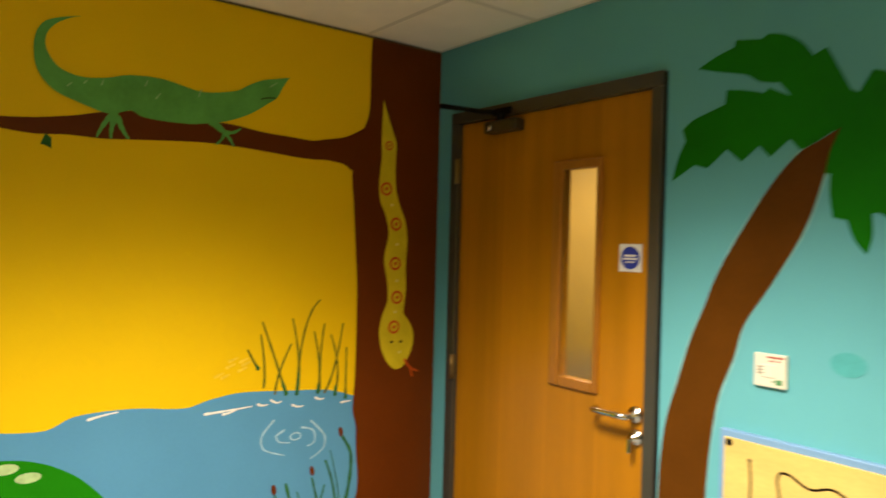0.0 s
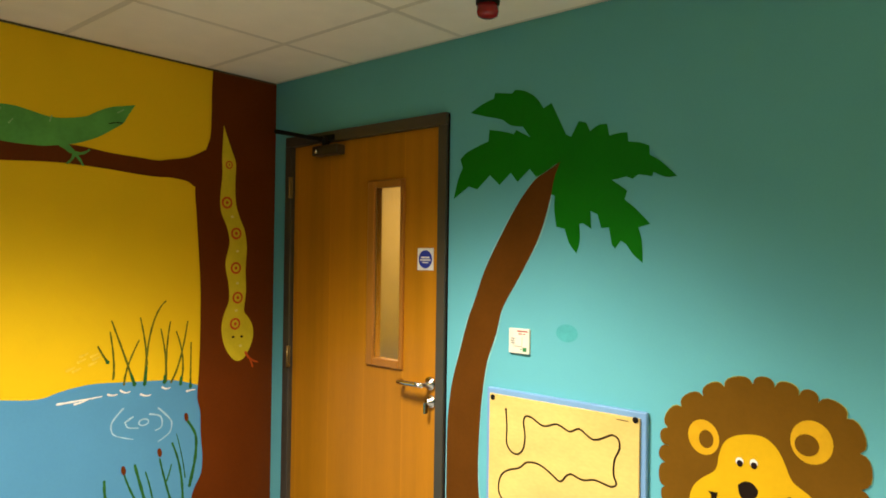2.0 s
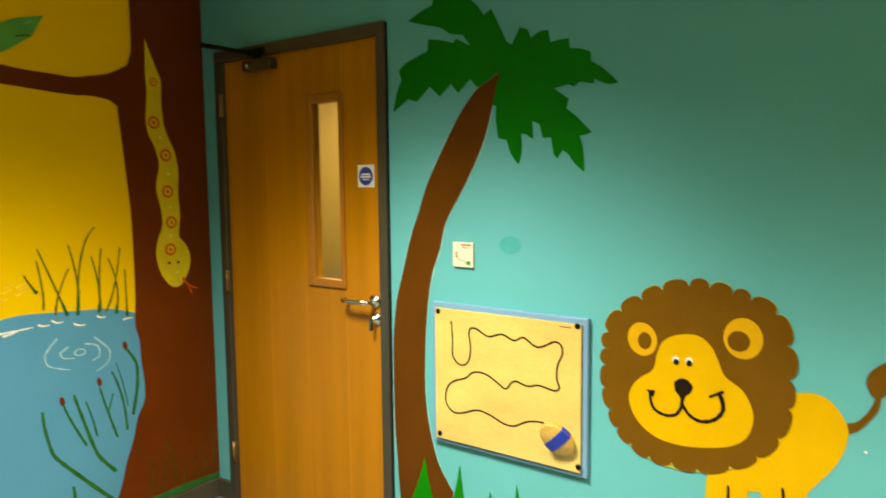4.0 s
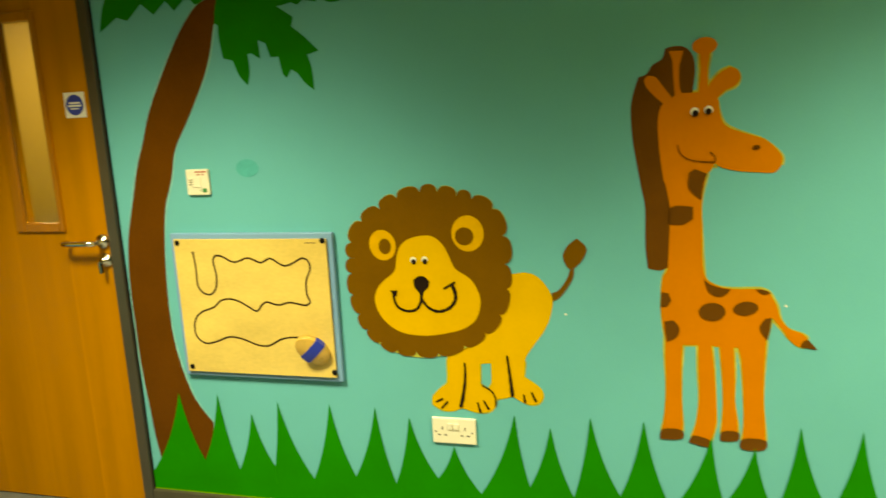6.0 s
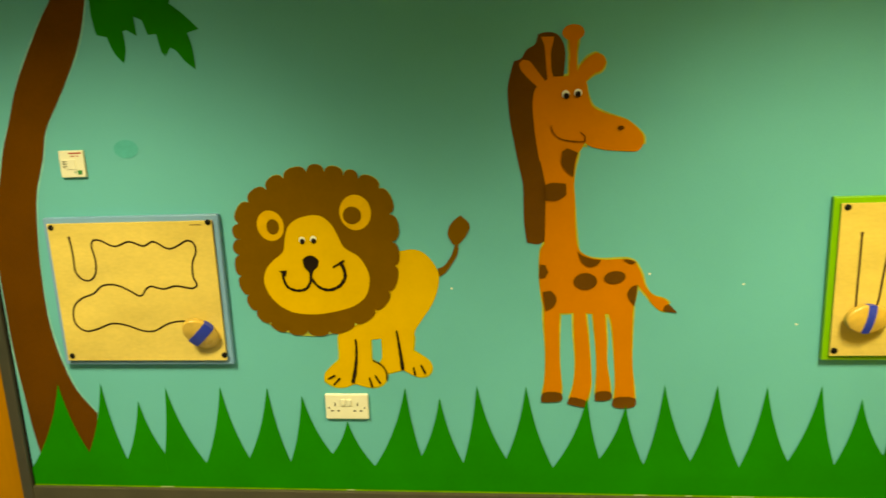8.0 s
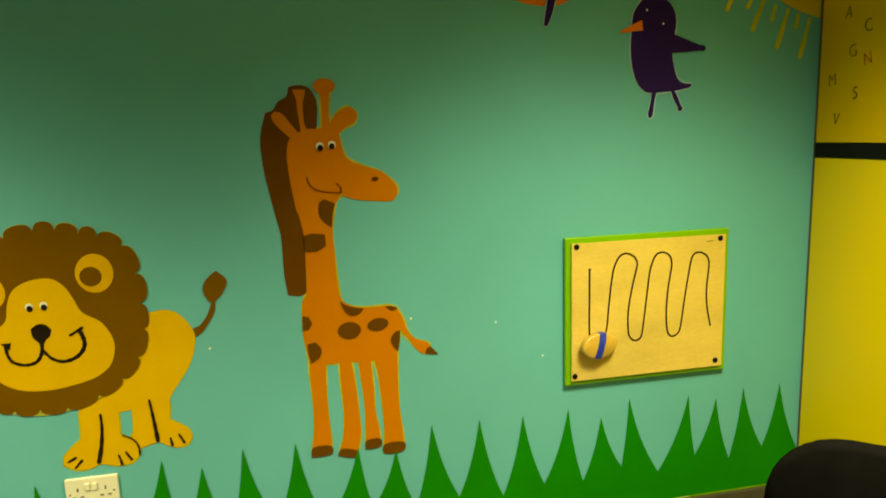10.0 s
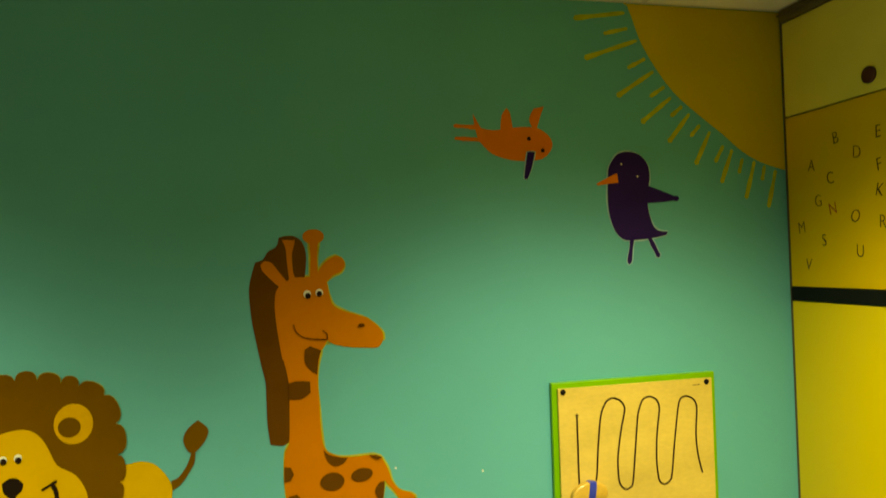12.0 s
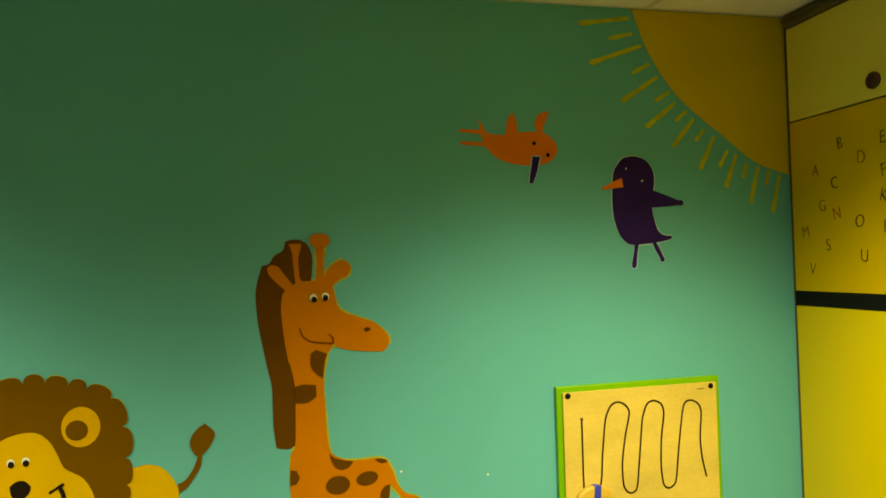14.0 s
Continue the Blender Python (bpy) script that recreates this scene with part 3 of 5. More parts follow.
LION_BODY = [
    (2.461, 0.96), (2.545, 0.956), (2.582, 0.961), (2.618, 0.95), (2.65, 0.915), (2.667, 0.874), (2.659, 0.82), (2.639, 0.772), (2.609, 0.728), (2.58, 0.685), (2.573, 0.653), (2.466,
    0.657), (2.428, 0.653), (2.319, 0.653), (2.333, 0.744), (2.453, 0.822)
]
LION_FORELEG_A = [(2.318, 0.665), (2.378, 0.665), (2.375, 0.584), (2.357, 0.494), (2.335, 0.485), (2.295, 0.485), (2.261, 0.505), (2.263, 0.532), (2.291, 0.563), (2.316, 0.584)]
LION_FORELEG_B = [(2.374, 0.665), (2.428, 0.665), (2.427, 0.584), (2.472, 0.554), (2.478, 0.52), (2.457, 0.491), (2.414, 0.484), (2.371, 0.494), (2.355, 0.494), (2.373, 0.584)]
LION_HINDLEG_A = [(2.465, 0.665), (2.524, 0.665), (2.527, 0.615), (2.534, 0.545), (2.524, 0.544), (2.475, 0.532), (2.45, 0.564), (2.464, 0.589)]
LION_HINDLEG_B = [(2.519, 0.665), (2.576, 0.665), (2.571, 0.615), (2.621, 0.581), (2.632, 0.555), (2.619, 0.529), (2.59, 0.521), (2.562, 0.529), (2.53, 0.549), (2.524, 0.615)]
LION_LINES = [(2.377, 0.655), (2.375, 0.584), (2.358, 0.502), (2.518, 0.685), (2.526, 0.615), (2.532, 0.549)]
LION_TOES = [
    (2.292, 0.493), (2.313, 0.516), (2.273, 0.514), (2.296, 0.526), (2.416, 0.519), (2.424, 0.486), (2.436, 0.527), (2.452, 0.499), (2.569, 0.555), (2.573, 0.529), (2.594, 0.565),
    (2.608, 0.535)
]
LION_PAW = [(2.433, 0.58), (2.461, 0.564), (2.475, 0.54), (2.476, 0.511)]
LION_TAIL = [(2.664, 0.896), (2.684, 0.904), (2.709, 0.937), (2.723, 0.974), (2.734, 0.972), (2.73, 0.942), (2.708, 0.905), (2.689, 0.881), (2.668, 0.868)]
LION_TUFT = [(2.744, 1.069), (2.769, 1.045), (2.772, 1.028), (2.757, 0.998), (2.73, 0.97), (2.716, 0.976), (2.701, 1.008), (2.707, 1.035), (2.726, 1.057)]
G_MANE = [
    (2.992, 1.608), (3.009, 1.613), (3.038, 1.612), (3.058, 1.599), (3.071, 1.572), (3.074, 1.539), (3.068, 1.482), (3.038, 1.476), (3.008, 1.46), (2.991, 1.445), (2.99, 1.319),
    (3.003, 1.232), (3.02, 1.162), (3.012, 1.038), (3.01, 0.98), (2.987, 0.97), (2.952, 0.976), (2.944, 1.04), (2.942, 1.164), (2.931, 1.217), (2.918, 1.287), (2.905, 1.364), (2.9,
    1.449), (2.907, 1.49), (2.921, 1.535), (2.942, 1.541), (2.959, 1.566), (2.984, 1.581)
]
G_HEAD = [
    (3.029, 1.483), (3.083, 1.485), (3.107, 1.497), (3.134, 1.466), (3.141, 1.43), (3.154, 1.393), (3.191, 1.372), (3.257, 1.349), (3.287, 1.325), (3.307, 1.297), (3.304, 1.27),
    (3.288, 1.254), (3.242, 1.256), (3.192, 1.261), (3.15, 1.272), (3.132, 1.285), (3.112, 1.255), (3.058, 1.231), (2.994, 1.233), (2.981, 1.319), (2.975, 1.404), (2.983, 1.45),
    (3.008, 1.469)
]
G_BODY = [
    (2.995, 1.24), (3.113, 1.258), (3.103, 1.212), (3.099, 1.16), (3.102, 1.09), (3.104, 1.018), (3.11, 0.964), (3.12, 0.942), (3.153, 0.924), (3.197, 0.917), (3.265, 0.918), (3.289,
    0.911), (3.302, 0.88), (3.301, 0.852), (3.295, 0.816), (3.286, 0.764), (3.216, 0.738), (3.111, 0.742), (3.022, 0.742), (3.004, 0.761), (2.99, 0.855), (2.994, 0.948), (3.007,
    0.975), (3.011, 1.074), (3.011, 1.162)
]
G_LEG_A = [(3.004, 0.771), (3.054, 0.75), (3.052, 0.666), (3.054, 0.568), (3.059, 0.489), (3.057, 0.461), (2.997, 0.461), (3.004, 0.509), (3.008, 0.607), (3.004, 0.704)]
G_LEG_B = [(3.098, 0.749), (3.135, 0.749), (3.145, 0.666), (3.153, 0.569), (3.155, 0.49), (3.141, 0.434), (3.085, 0.446), (3.097, 0.49), (3.104, 0.569), (3.1, 0.666)]
G_LEG_C = [(3.158, 0.749), (3.197, 0.745), (3.204, 0.647), (3.206, 0.569), (3.216, 0.501), (3.217, 0.463), (3.17, 0.463), (3.173, 0.55), (3.168, 0.646)]
G_LEG_D = [(3.206, 0.749), (3.286, 0.769), (3.284, 0.666), (3.286, 0.57), (3.293, 0.492), (3.296, 0.443), (3.23, 0.442), (3.233, 0.491), (3.229, 0.589), (3.219, 0.704)]
G_HOOF_A = [(2.997, 0.465), (3.057, 0.465), (3.059, 0.437), (2.993, 0.432)]
G_HOOF_B = [(3.088, 0.45), (3.141, 0.436), (3.134, 0.414), (3.077, 0.427)]
G_HOOF_C = [(3.17, 0.467), (3.219, 0.469), (3.219, 0.442), (3.169, 0.437)]
G_HOOF_D = [(3.23, 0.448), (3.298, 0.447), (3.295, 0.417), (3.228, 0.416)]
G_EAR_A = [(2.936, 1.526), (2.947, 1.537), (2.967, 1.533), (2.991, 1.502), (3.013, 1.473), (2.991, 1.456), (2.966, 1.479), (2.941, 1.508)]
G_EAR_B = [(3.11, 1.502), (3.14, 1.536), (3.164, 1.548), (3.185, 1.538), (3.192, 1.519), (3.181, 1.498), (3.156, 1.486), (3.134, 1.466), (3.111, 1.472)]
G_HORN_A = [(3.002, 1.601), (3.041, 1.6), (3.038, 1.584), (3.031, 1.557), (3.033, 1.5), (3.041, 1.479), (3.021, 1.473), (3.015, 1.534), (3.012, 1.575)]
G_HORN_B = [(3.084, 1.592), (3.112, 1.59), (3.107, 1.546), (3.109, 1.494), (3.083, 1.482), (3.087, 1.547)]
G_KNOB = [(3.099, 1.61)]
G_EYES = [(3.074, 1.431), (3.111, 1.434), (3.076, 1.426), (3.111, 1.43)]
G_MOUTH = [(3.031, 1.339), (3.037, 1.317), (3.058, 1.299), (3.091, 1.291), (3.132, 1.288), (3.132, 1.305), (3.118, 1.317)]
G_NOSTRIL = [(3.239, 1.326)]
G_SPOT_A = [(3.063, 1.26), (3.078, 1.27), (3.112, 1.255), (3.103, 1.229), (3.097, 1.181), (3.075, 1.199), (3.061, 1.222)]
G_SPOT_B = [(3.011, 1.159), (3.032, 1.165), (3.075, 1.161), (3.076, 1.126), (3.049, 1.109), (3.011, 1.11)]
G_SPOT_C = [(2.992, 0.905), (3.01, 0.902), (3.019, 0.879), (3.008, 0.861), (2.99, 0.859)]
G_SPOT_D = [(3.001, 0.814), (3.026, 0.818), (3.043, 0.795), (3.036, 0.765), (3.009, 0.75), (3.004, 0.78)]
G_SPOT_E = [(3.11, 0.946), (3.127, 0.931), (3.159, 0.92), (3.184, 0.916), (3.171, 0.9), (3.145, 0.894), (3.124, 0.909)]
G_SPOT_F = [(3.252, 0.917), (3.274, 0.916), (3.293, 0.907), (3.274, 0.902)]
G_SPOT_G = [(3.298, 0.832), (3.295, 0.797), (3.289, 0.764), (3.271, 0.788), (3.267, 0.807), (3.281, 0.829)]
G_ROUND_SPOTS = [(3.135, 0.847), (3.227, 0.859)]
G_TAIL = [(3.288, 0.911), (3.309, 0.871), (3.322, 0.83), (3.345, 0.801), (3.38, 0.787), (3.395, 0.774), (3.386, 0.745), (3.369, 0.748), (3.346, 0.769), (3.328, 0.797), (3.305, 0.825), (3.289, 0.852)]
G_TUFT = [(3.397, 0.769), (3.424, 0.739), (3.378, 0.745), (3.384, 0.763)]
OB_BODY = [
    (3.653, 1.956), (3.696, 1.949), (3.746, 1.956), (3.807, 1.962), (3.857, 1.956), (3.892, 1.931), (3.903, 1.902), (3.889, 1.873), (3.862, 1.854), (3.811, 1.847), (3.751, 1.851),
    (3.692, 1.869), (3.658, 1.898), (3.642, 1.919), (3.63, 1.97), (3.626, 2.004), (3.642, 1.975)
]
OB_WING_A = [(3.72, 1.951), (3.726, 1.999), (3.744, 2.025), (3.755, 2.008), (3.764, 1.951)]
OB_WING_B = [(3.833, 1.958), (3.822, 1.989), (3.84, 2.024), (3.877, 2.032), (3.863, 1.999), (3.849, 1.958)]
OB_LEGS = [(3.562, 1.962), (3.634, 1.958), (3.564, 1.921), (3.651, 1.917)]
OB_BEAK = [(3.812, 1.877), (3.838, 1.877), (3.826, 1.825), (3.809, 1.785), (3.797, 1.787), (3.803, 1.826)]
OB_EYES = [(3.819, 1.922), (3.867, 1.883)]
PB_BODY = [
    (4.122, 1.851), (4.145, 1.873), (4.189, 1.88), (4.231, 1.866), (4.257, 1.83), (4.261, 1.789), (4.254, 1.75), (4.25, 1.71), (4.254, 1.67), (4.27, 1.62), (4.291, 1.603), (4.324,
    1.6), (4.319, 1.588), (4.279, 1.58), (4.235, 1.575), (4.157, 1.574), (4.124, 1.605), (4.106, 1.654), (4.099, 1.713), (4.106, 1.822)
]
PB_WING = [(4.247, 1.764), (4.3, 1.745), (4.365, 1.721), (4.36, 1.709), (4.309, 1.704), (4.243, 1.7)]
PB_BEAK = [(4.058, 1.769), (4.097, 1.788), (4.137, 1.805), (4.141, 1.772), (4.1, 1.768), (4.064, 1.763)]
PB_EYES = [(4.154, 1.837), (4.214, 1.794)]
PB_LEGS = [(4.187, 1.579), (4.173, 1.495), (4.252, 1.581), (4.285, 1.516)]
SUN_EDGE = [(4.189, 2.42), (4.217, 2.344), (4.246, 2.267), (4.296, 2.183), (4.368, 2.092), (4.454, 2.021), (4.552, 1.95), (4.64, 1.881), (4.72, 1.842), (4.812, 1.816)]
SUN_RAYS = [
    (4.002, 2.34), (4.186, 2.367), (4.11, 2.292), (4.194, 2.312), (4.037, 2.204), (4.23, 2.271), (4.196, 2.175), (4.259, 2.207), (4.153, 2.076), (4.29, 2.163), (4.278, 2.077), (4.331,
    2.11), (4.243, 1.986), (4.355, 2.072), (4.356, 2.009), (4.398, 2.042), (4.345, 1.919), (4.426, 2.015), (4.432, 1.939), (4.466, 1.976), (4.448, 1.841), (4.506, 1.952), (4.526,
    1.847), (4.558, 1.902), (4.549, 1.775), (4.594, 1.887), (4.621, 1.808), (4.636, 1.856), (4.647, 1.717), (4.685, 1.845), (4.716, 1.782), (4.727, 1.83), (4.739, 1.684), (4.773,
    1.813)
]
STAIN = [(1.658, 1.312)]
FLECKS = [(2.707, 0.828), (3.335, 0.868), (3.622, 0.831), (3.788, 0.698), (3.544, 0.568)]
GROOVE_A = [
    (1.433, 1.027), (1.438, 0.968), (1.438, 0.909), (1.459, 0.883), (1.486, 0.88), (1.508, 0.902), (1.515, 0.947), (1.508, 0.997), (1.517, 1.016), (1.542, 1.016), (1.589, 0.995),
    (1.642, 1.01), (1.69, 0.994), (1.726, 1.009), (1.779, 0.983), (1.842, 1.01), (1.864, 1.001), (1.869, 0.972), (1.852, 0.933), (1.85, 0.885), (1.859, 0.859), (1.842, 0.847), (1.783,
    0.856), (1.741, 0.846), (1.698, 0.856), (1.68, 0.847), (1.657, 0.823), (1.628, 0.837), (1.59, 0.857), (1.556, 0.864), (1.522, 0.858), (1.493, 0.834), (1.449, 0.818), (1.421,
    0.798), (1.407, 0.768), (1.409, 0.726), (1.441, 0.7), (1.484, 0.706), (1.54, 0.726), (1.591, 0.72), (1.65, 0.699), (1.691, 0.699), (1.746, 0.726), (1.804, 0.732), (1.836, 0.716)
]
GROOVE_B = [
    (3.945, 0.991), (3.945, 0.897), (3.945, 0.781), (3.951, 0.731), (3.985, 0.719), (4.008, 0.777), (4.017, 0.873), (4.032, 0.987), (4.053, 1.029), (4.078, 1.039), (4.107, 1.026),
    (4.12, 1.001), (4.103, 0.926), (4.088, 0.83), (4.092, 0.752), (4.113, 0.729), (4.138, 0.739), (4.155, 0.865), (4.169, 0.98), (4.189, 1.026), (4.214, 1.034), (4.241, 1.02), (4.25,
    0.991), (4.237, 0.899), (4.233, 0.802), (4.242, 0.742), (4.263, 0.731), (4.286, 0.749), (4.304, 0.876), (4.322, 0.991), (4.333, 1.019), (4.357, 1.025), (4.384, 1.01), (4.394,
    0.983), (4.387, 0.891), (4.392, 0.822), (4.407, 0.756)
]
SCREWS_A = [(1.375, 1.063), (1.921, 1.07), (1.928, 0.612), (1.378, 0.61)]
SCREWS_B = [(3.898, 1.072), (4.435, 1.07), (4.43, 0.627), (3.893, 0.622)]
MARKS = [(1.858, 1.062), (1.897, 1.063), (4.382, 1.062), (4.409, 1.064)]
W_BRANCH = [
    (-1.6, 1.916), (-1.514, 1.924), (-1.409, 1.943), (-1.322, 1.966), (-1.214, 1.984), (-1.118, 1.987), (-1.016, 1.981), (-0.908, 1.978), (-0.794, 1.965), (-0.673, 1.96), (-0.597,
    1.957), (-0.545, 1.968), (-0.465, 1.985), (-0.41, 2.011), (-0.369, 2.034), (-0.266, 2.06), (-0.259, 1.873), (-0.424, 1.859), (-0.461, 1.88), (-0.542, 1.89), (-0.594, 1.887),
    (-0.67, 1.889), (-0.791, 1.898), (-0.905, 1.904), (-1.013, 1.905), (-1.21, 1.891), (-1.328, 1.882), (-1.422, 1.883), (-1.513, 1.876), (-1.598, 1.883)
]
W_TRUNK = [
    (-0.346, 2.412), (-0.351, 2.307), (-0.351, 2.178), (-0.356, 2.087), (-0.382, 2.015), (-0.424, 1.869), (-0.416, 1.738), (-0.404, 1.588), (-0.391, 1.413), (-0.389, 1.288), (-0.389,
    1.163), (-0.391, 1.039), (-0.398, 0.916), (-0.382, 0.853), (-0.378, 0.752), (-0.368, 0.649), (-0.374, 0.574), (-0.408, 0.51), (-0.432, 0.419), (-0.468, 0.33), (-0.494, 0.239),
    (-0.529, 0.152)
]
LIZARD = [
    (-1.392, 2.249), (-1.446, 2.234), (-1.491, 2.211), (-1.512, 2.171), (-1.516, 2.122), (-1.509, 2.074), (-1.487, 2.037), (-1.456, 2.009), (-1.409, 1.99), (-1.362, 1.975), (-1.305,
    1.962), (-1.243, 1.981), (-1.212, 1.966), (-1.141, 1.96), (-1.049, 1.962), (-1.002, 1.97), (-0.934, 1.986), (-0.852, 2.021), (-0.78, 2.07), (-0.748, 2.095), (-0.727, 2.134),
    (-0.701, 2.176), (-0.75, 2.164), (-0.803, 2.15), (-0.855, 2.124), (-0.895, 2.099), (-0.976, 2.079), (-1.033, 2.076), (-1.089, 2.087), (-1.145, 2.097), (-1.198, 2.097), (-1.258,
    2.091), (-1.316, 2.073), (-1.38, 2.064), (-1.419, 2.07), (-1.45, 2.084), (-1.474, 2.113), (-1.486, 2.143), (-1.483, 2.177), (-1.461, 2.21), (-1.423, 2.236)
]
LIZ_TOES = [
    (-1.288, 1.973), (-1.32, 1.93), (-1.341, 1.886), (-1.288, 1.965), (-1.299, 1.92), (-1.3, 1.885), (-1.283, 1.956), (-1.266, 1.915), (-1.248, 1.89), (-0.992, 1.981), (-0.942, 1.949),
    (-0.965, 1.904), (-0.988, 1.977), (-0.936, 1.944), (-0.905, 1.903), (-0.988, 1.981), (-0.932, 1.948), (-0.882, 1.967)
]
LIZ_FLECKS = [
    (-1.426, 2.03), (-1.414, 2.042), (-1.331, 2.048), (-1.326, 2.063), (-1.203, 2.065), (-1.194, 2.084), (-1.168, 2.03), (-1.154, 2.049), (-1.029, 2.058), (-1.022, 2.081), (-0.775,
    2.131), (-0.749, 2.149), (-1.38, 2.046), (-1.371, 2.056)
]
LIZ_MOUTH = [(-0.808, 2.082), (-0.778, 2.091), (-0.752, 2.092)]
LEAF = [(-1.481, 1.881), (-1.494, 1.847), (-1.479, 1.844), (-1.464, 1.836), (-1.465, 1.869)]
SNAKE = [
    (-0.288, 2.157), (-0.291, 2.083), (-0.294, 2.005), (-0.291, 1.927), (-0.301, 1.81), (-0.292, 1.746), (-0.267, 1.695), (-0.248, 1.618), (-0.268, 1.514), (-0.25, 1.423), (-0.246,
    1.346), (-0.271, 1.282), (-0.283, 1.219), (-0.268, 1.141), (-0.236, 1.087), (-0.202, 1.061), (-0.165, 1.068), (-0.13, 1.117), (-0.113, 1.169), (-0.118, 1.222), (-0.142, 1.263),
    (-0.165, 1.291), (-0.156, 1.382), (-0.16, 1.488), (-0.155, 1.594), (-0.168, 1.673), (-0.192, 1.725), (-0.216, 1.79), (-0.223, 1.881), (-0.221, 1.987), (-0.241, 2.037), (-0.262,
    2.087)
]
SNAKE_RINGS = [(-0.257, 1.975), (-0.265, 1.799), (-0.214, 1.658), (-0.213, 1.496), (-0.201, 1.357), (-0.212, 1.235)]
SNAKE_EYES = [(-0.221, 1.174), (-0.176, 1.173)]
SNAKE_TONGUE = [(-0.154, 1.098), (-0.128, 1.064), (-0.086, 1.044), (-0.128, 1.064), (-0.113, 1.023)]
WATER = [
    (-1.58, 0.995), (-1.463, 0.986), (-1.387, 1.018), (-1.274, 1.024), (-1.19, 1.02), (-1.095, 1.006), (-1.035, 1.004), (-0.974, 1.02), (-0.89, 1.033), (-0.823, 1.034), (-0.683,
    1.023), (-0.505, 1.007), (-0.381, 0.968)
]
HILL = [(-1.578, 0.915), (-1.521, 0.906), (-1.461, 0.885), (-1.415, 0.86), (-1.367, 0.826), (-1.321, 0.779)]
HILL_SPOTS = [(-1.564, 0.887), (-1.505, 0.852)]
REEDS = [
    (-0.834, 1.185), (-0.815, 1.15), (-0.793, 1.114), (-0.786, 1.238), (-0.77, 1.123), (-0.771, 1.044), (-0.781, 1.283), (-0.737, 1.166), (-0.682, 1.011), (-0.662, 1.289), (-0.64,
    1.182), (-0.631, 1.087), (-0.551, 1.355), (-0.613, 1.239), (-0.64, 1.006), (-0.666, 1.195), (-0.71, 1.095), (-0.726, 1.016), (-0.572, 1.236), (-0.548, 1.103), (-0.552, 1.003),
    (-0.529, 1.265), (-0.543, 1.15), (-0.544, 1.007), (-0.501, 1.22), (-0.469, 1.096), (-0.478, 0.987), (-0.449, 1.261), (-0.482, 1.097), (-0.523, 1.0), (-0.431, 1.166), (-0.431,
    1.043), (-0.431, 0.969)
]
GLINTS = [
    (-0.983, 0.974), (-0.898, 0.977), (-0.814, 0.981), (-0.92, 0.965), (-0.89, 0.970), (-0.862, 0.979), (-0.792, 0.986), (-0.771, 0.979), (-0.752, 0.981), (-0.741, 0.995), (-0.719, 0.983), (-0.7, 0.986), (-0.656, 0.968), (-0.631,
    0.958), (-0.611, 0.96), (-0.561, 0.985), (-0.543, 0.976), (-0.525, 0.978), (-0.449, 0.952), (-0.428, 0.954), (-0.406, 0.954), (-1.348, 1.003), (-1.306, 1.012), (-1.259, 1.017)
]
RIPPLE_ARCS = [
    [(-0.727, 0.919), (-0.774, 0.865), (-0.766, 0.818), (-0.684, 0.784)], [(-0.577, 0.898), (-0.517, 0.833), (-0.524, 0.785), (-0.576, 0.754)],
    [(-0.686, 0.878), (-0.719, 0.86), (-0.707, 0.837), (-0.661, 0.827)], [(-0.616, 0.878), (-0.566, 0.86), (-0.562, 0.816), (-0.59, 0.804)],
]
RIPPLE_EYE = (-0.640, 0.848)
STEMS = [
    ([(-0.440, 0.818), (-0.402, 0.752), (-0.402, 0.650), (-0.428, 0.530)], 0.016), ([(-0.512, 0.736), (-0.473, 0.615), (-0.458, 0.470)], 0.012),
    ([(-0.492, 0.772), (-0.464, 0.662), (-0.449, 0.572)], 0.006), ([(-0.567, 0.679), (-0.542, 0.581), (-0.503, 0.450)], 0.011),
    ([(-0.513, 0.643), (-0.525, 0.602), (-0.537, 0.571)], 0.009), ([(-0.717, 0.641), (-0.690, 0.570), (-0.636, 0.455)], 0.011),
    ([(-0.675, 0.676), (-0.648, 0.580), (-0.590, 0.397), (-0.519, 0.304)], 0.016), ([(-0.629, 0.637), (-0.606, 0.560), (-0.590, 0.480)], 0.009),
    ([(-0.799, 0.637), (-0.796, 0.580), (-0.770, 0.460), (-0.732, 0.406), (-0.644, 0.303), (-0.539, 0.184)], 0.016), ([(-0.698, 0.296), (-0.693, 0.224), (-0.690, 0.150)], 0.018),
]
CAT_HEADS = [(-0.448, 0.838), (-0.568, 0.706), (-0.722, 0.663)]

def spline(pts, closed=True, steps=4, corner=50):
    """A smooth line through the points that keeps sharp corners sharp."""
    p = [Vector((a, b)) for a, b in pts]
    n = len(p)
    def tangent(k):
        if not closed and k in (0, n - 1):
            return Vector((0, 0))
        a, b, c = p[(k - 1) % n], p[k], p[(k + 1) % n]
        u, v = b - a, c - b
        if u.length < 1e-6 or v.length < 1e-6 or math.degrees(u.angle(v)) > corner:
            return Vector((0, 0))
        return (u.normalized() + v.normalized()).normalized() * min(u.length, v.length)
    out = []
    for k in range(n if closed else n - 1):
        a, b = p[k], p[(k + 1) % n]
        ta, tb = tangent(k), tangent((k + 1) % n)
        for s in range(steps):
            t = s / steps
            h = (2 * t**3 - 3 * t**2 + 1) * a + (t**3 - 2 * t**2 + t) * ta + (3 * t**2 - 2 * t**3) * b + (t**3 - t**2) * tb
            out.append((h.x, h.y))
    if not closed:
        out.append((p[-1].x, p[-1].y))
    return out


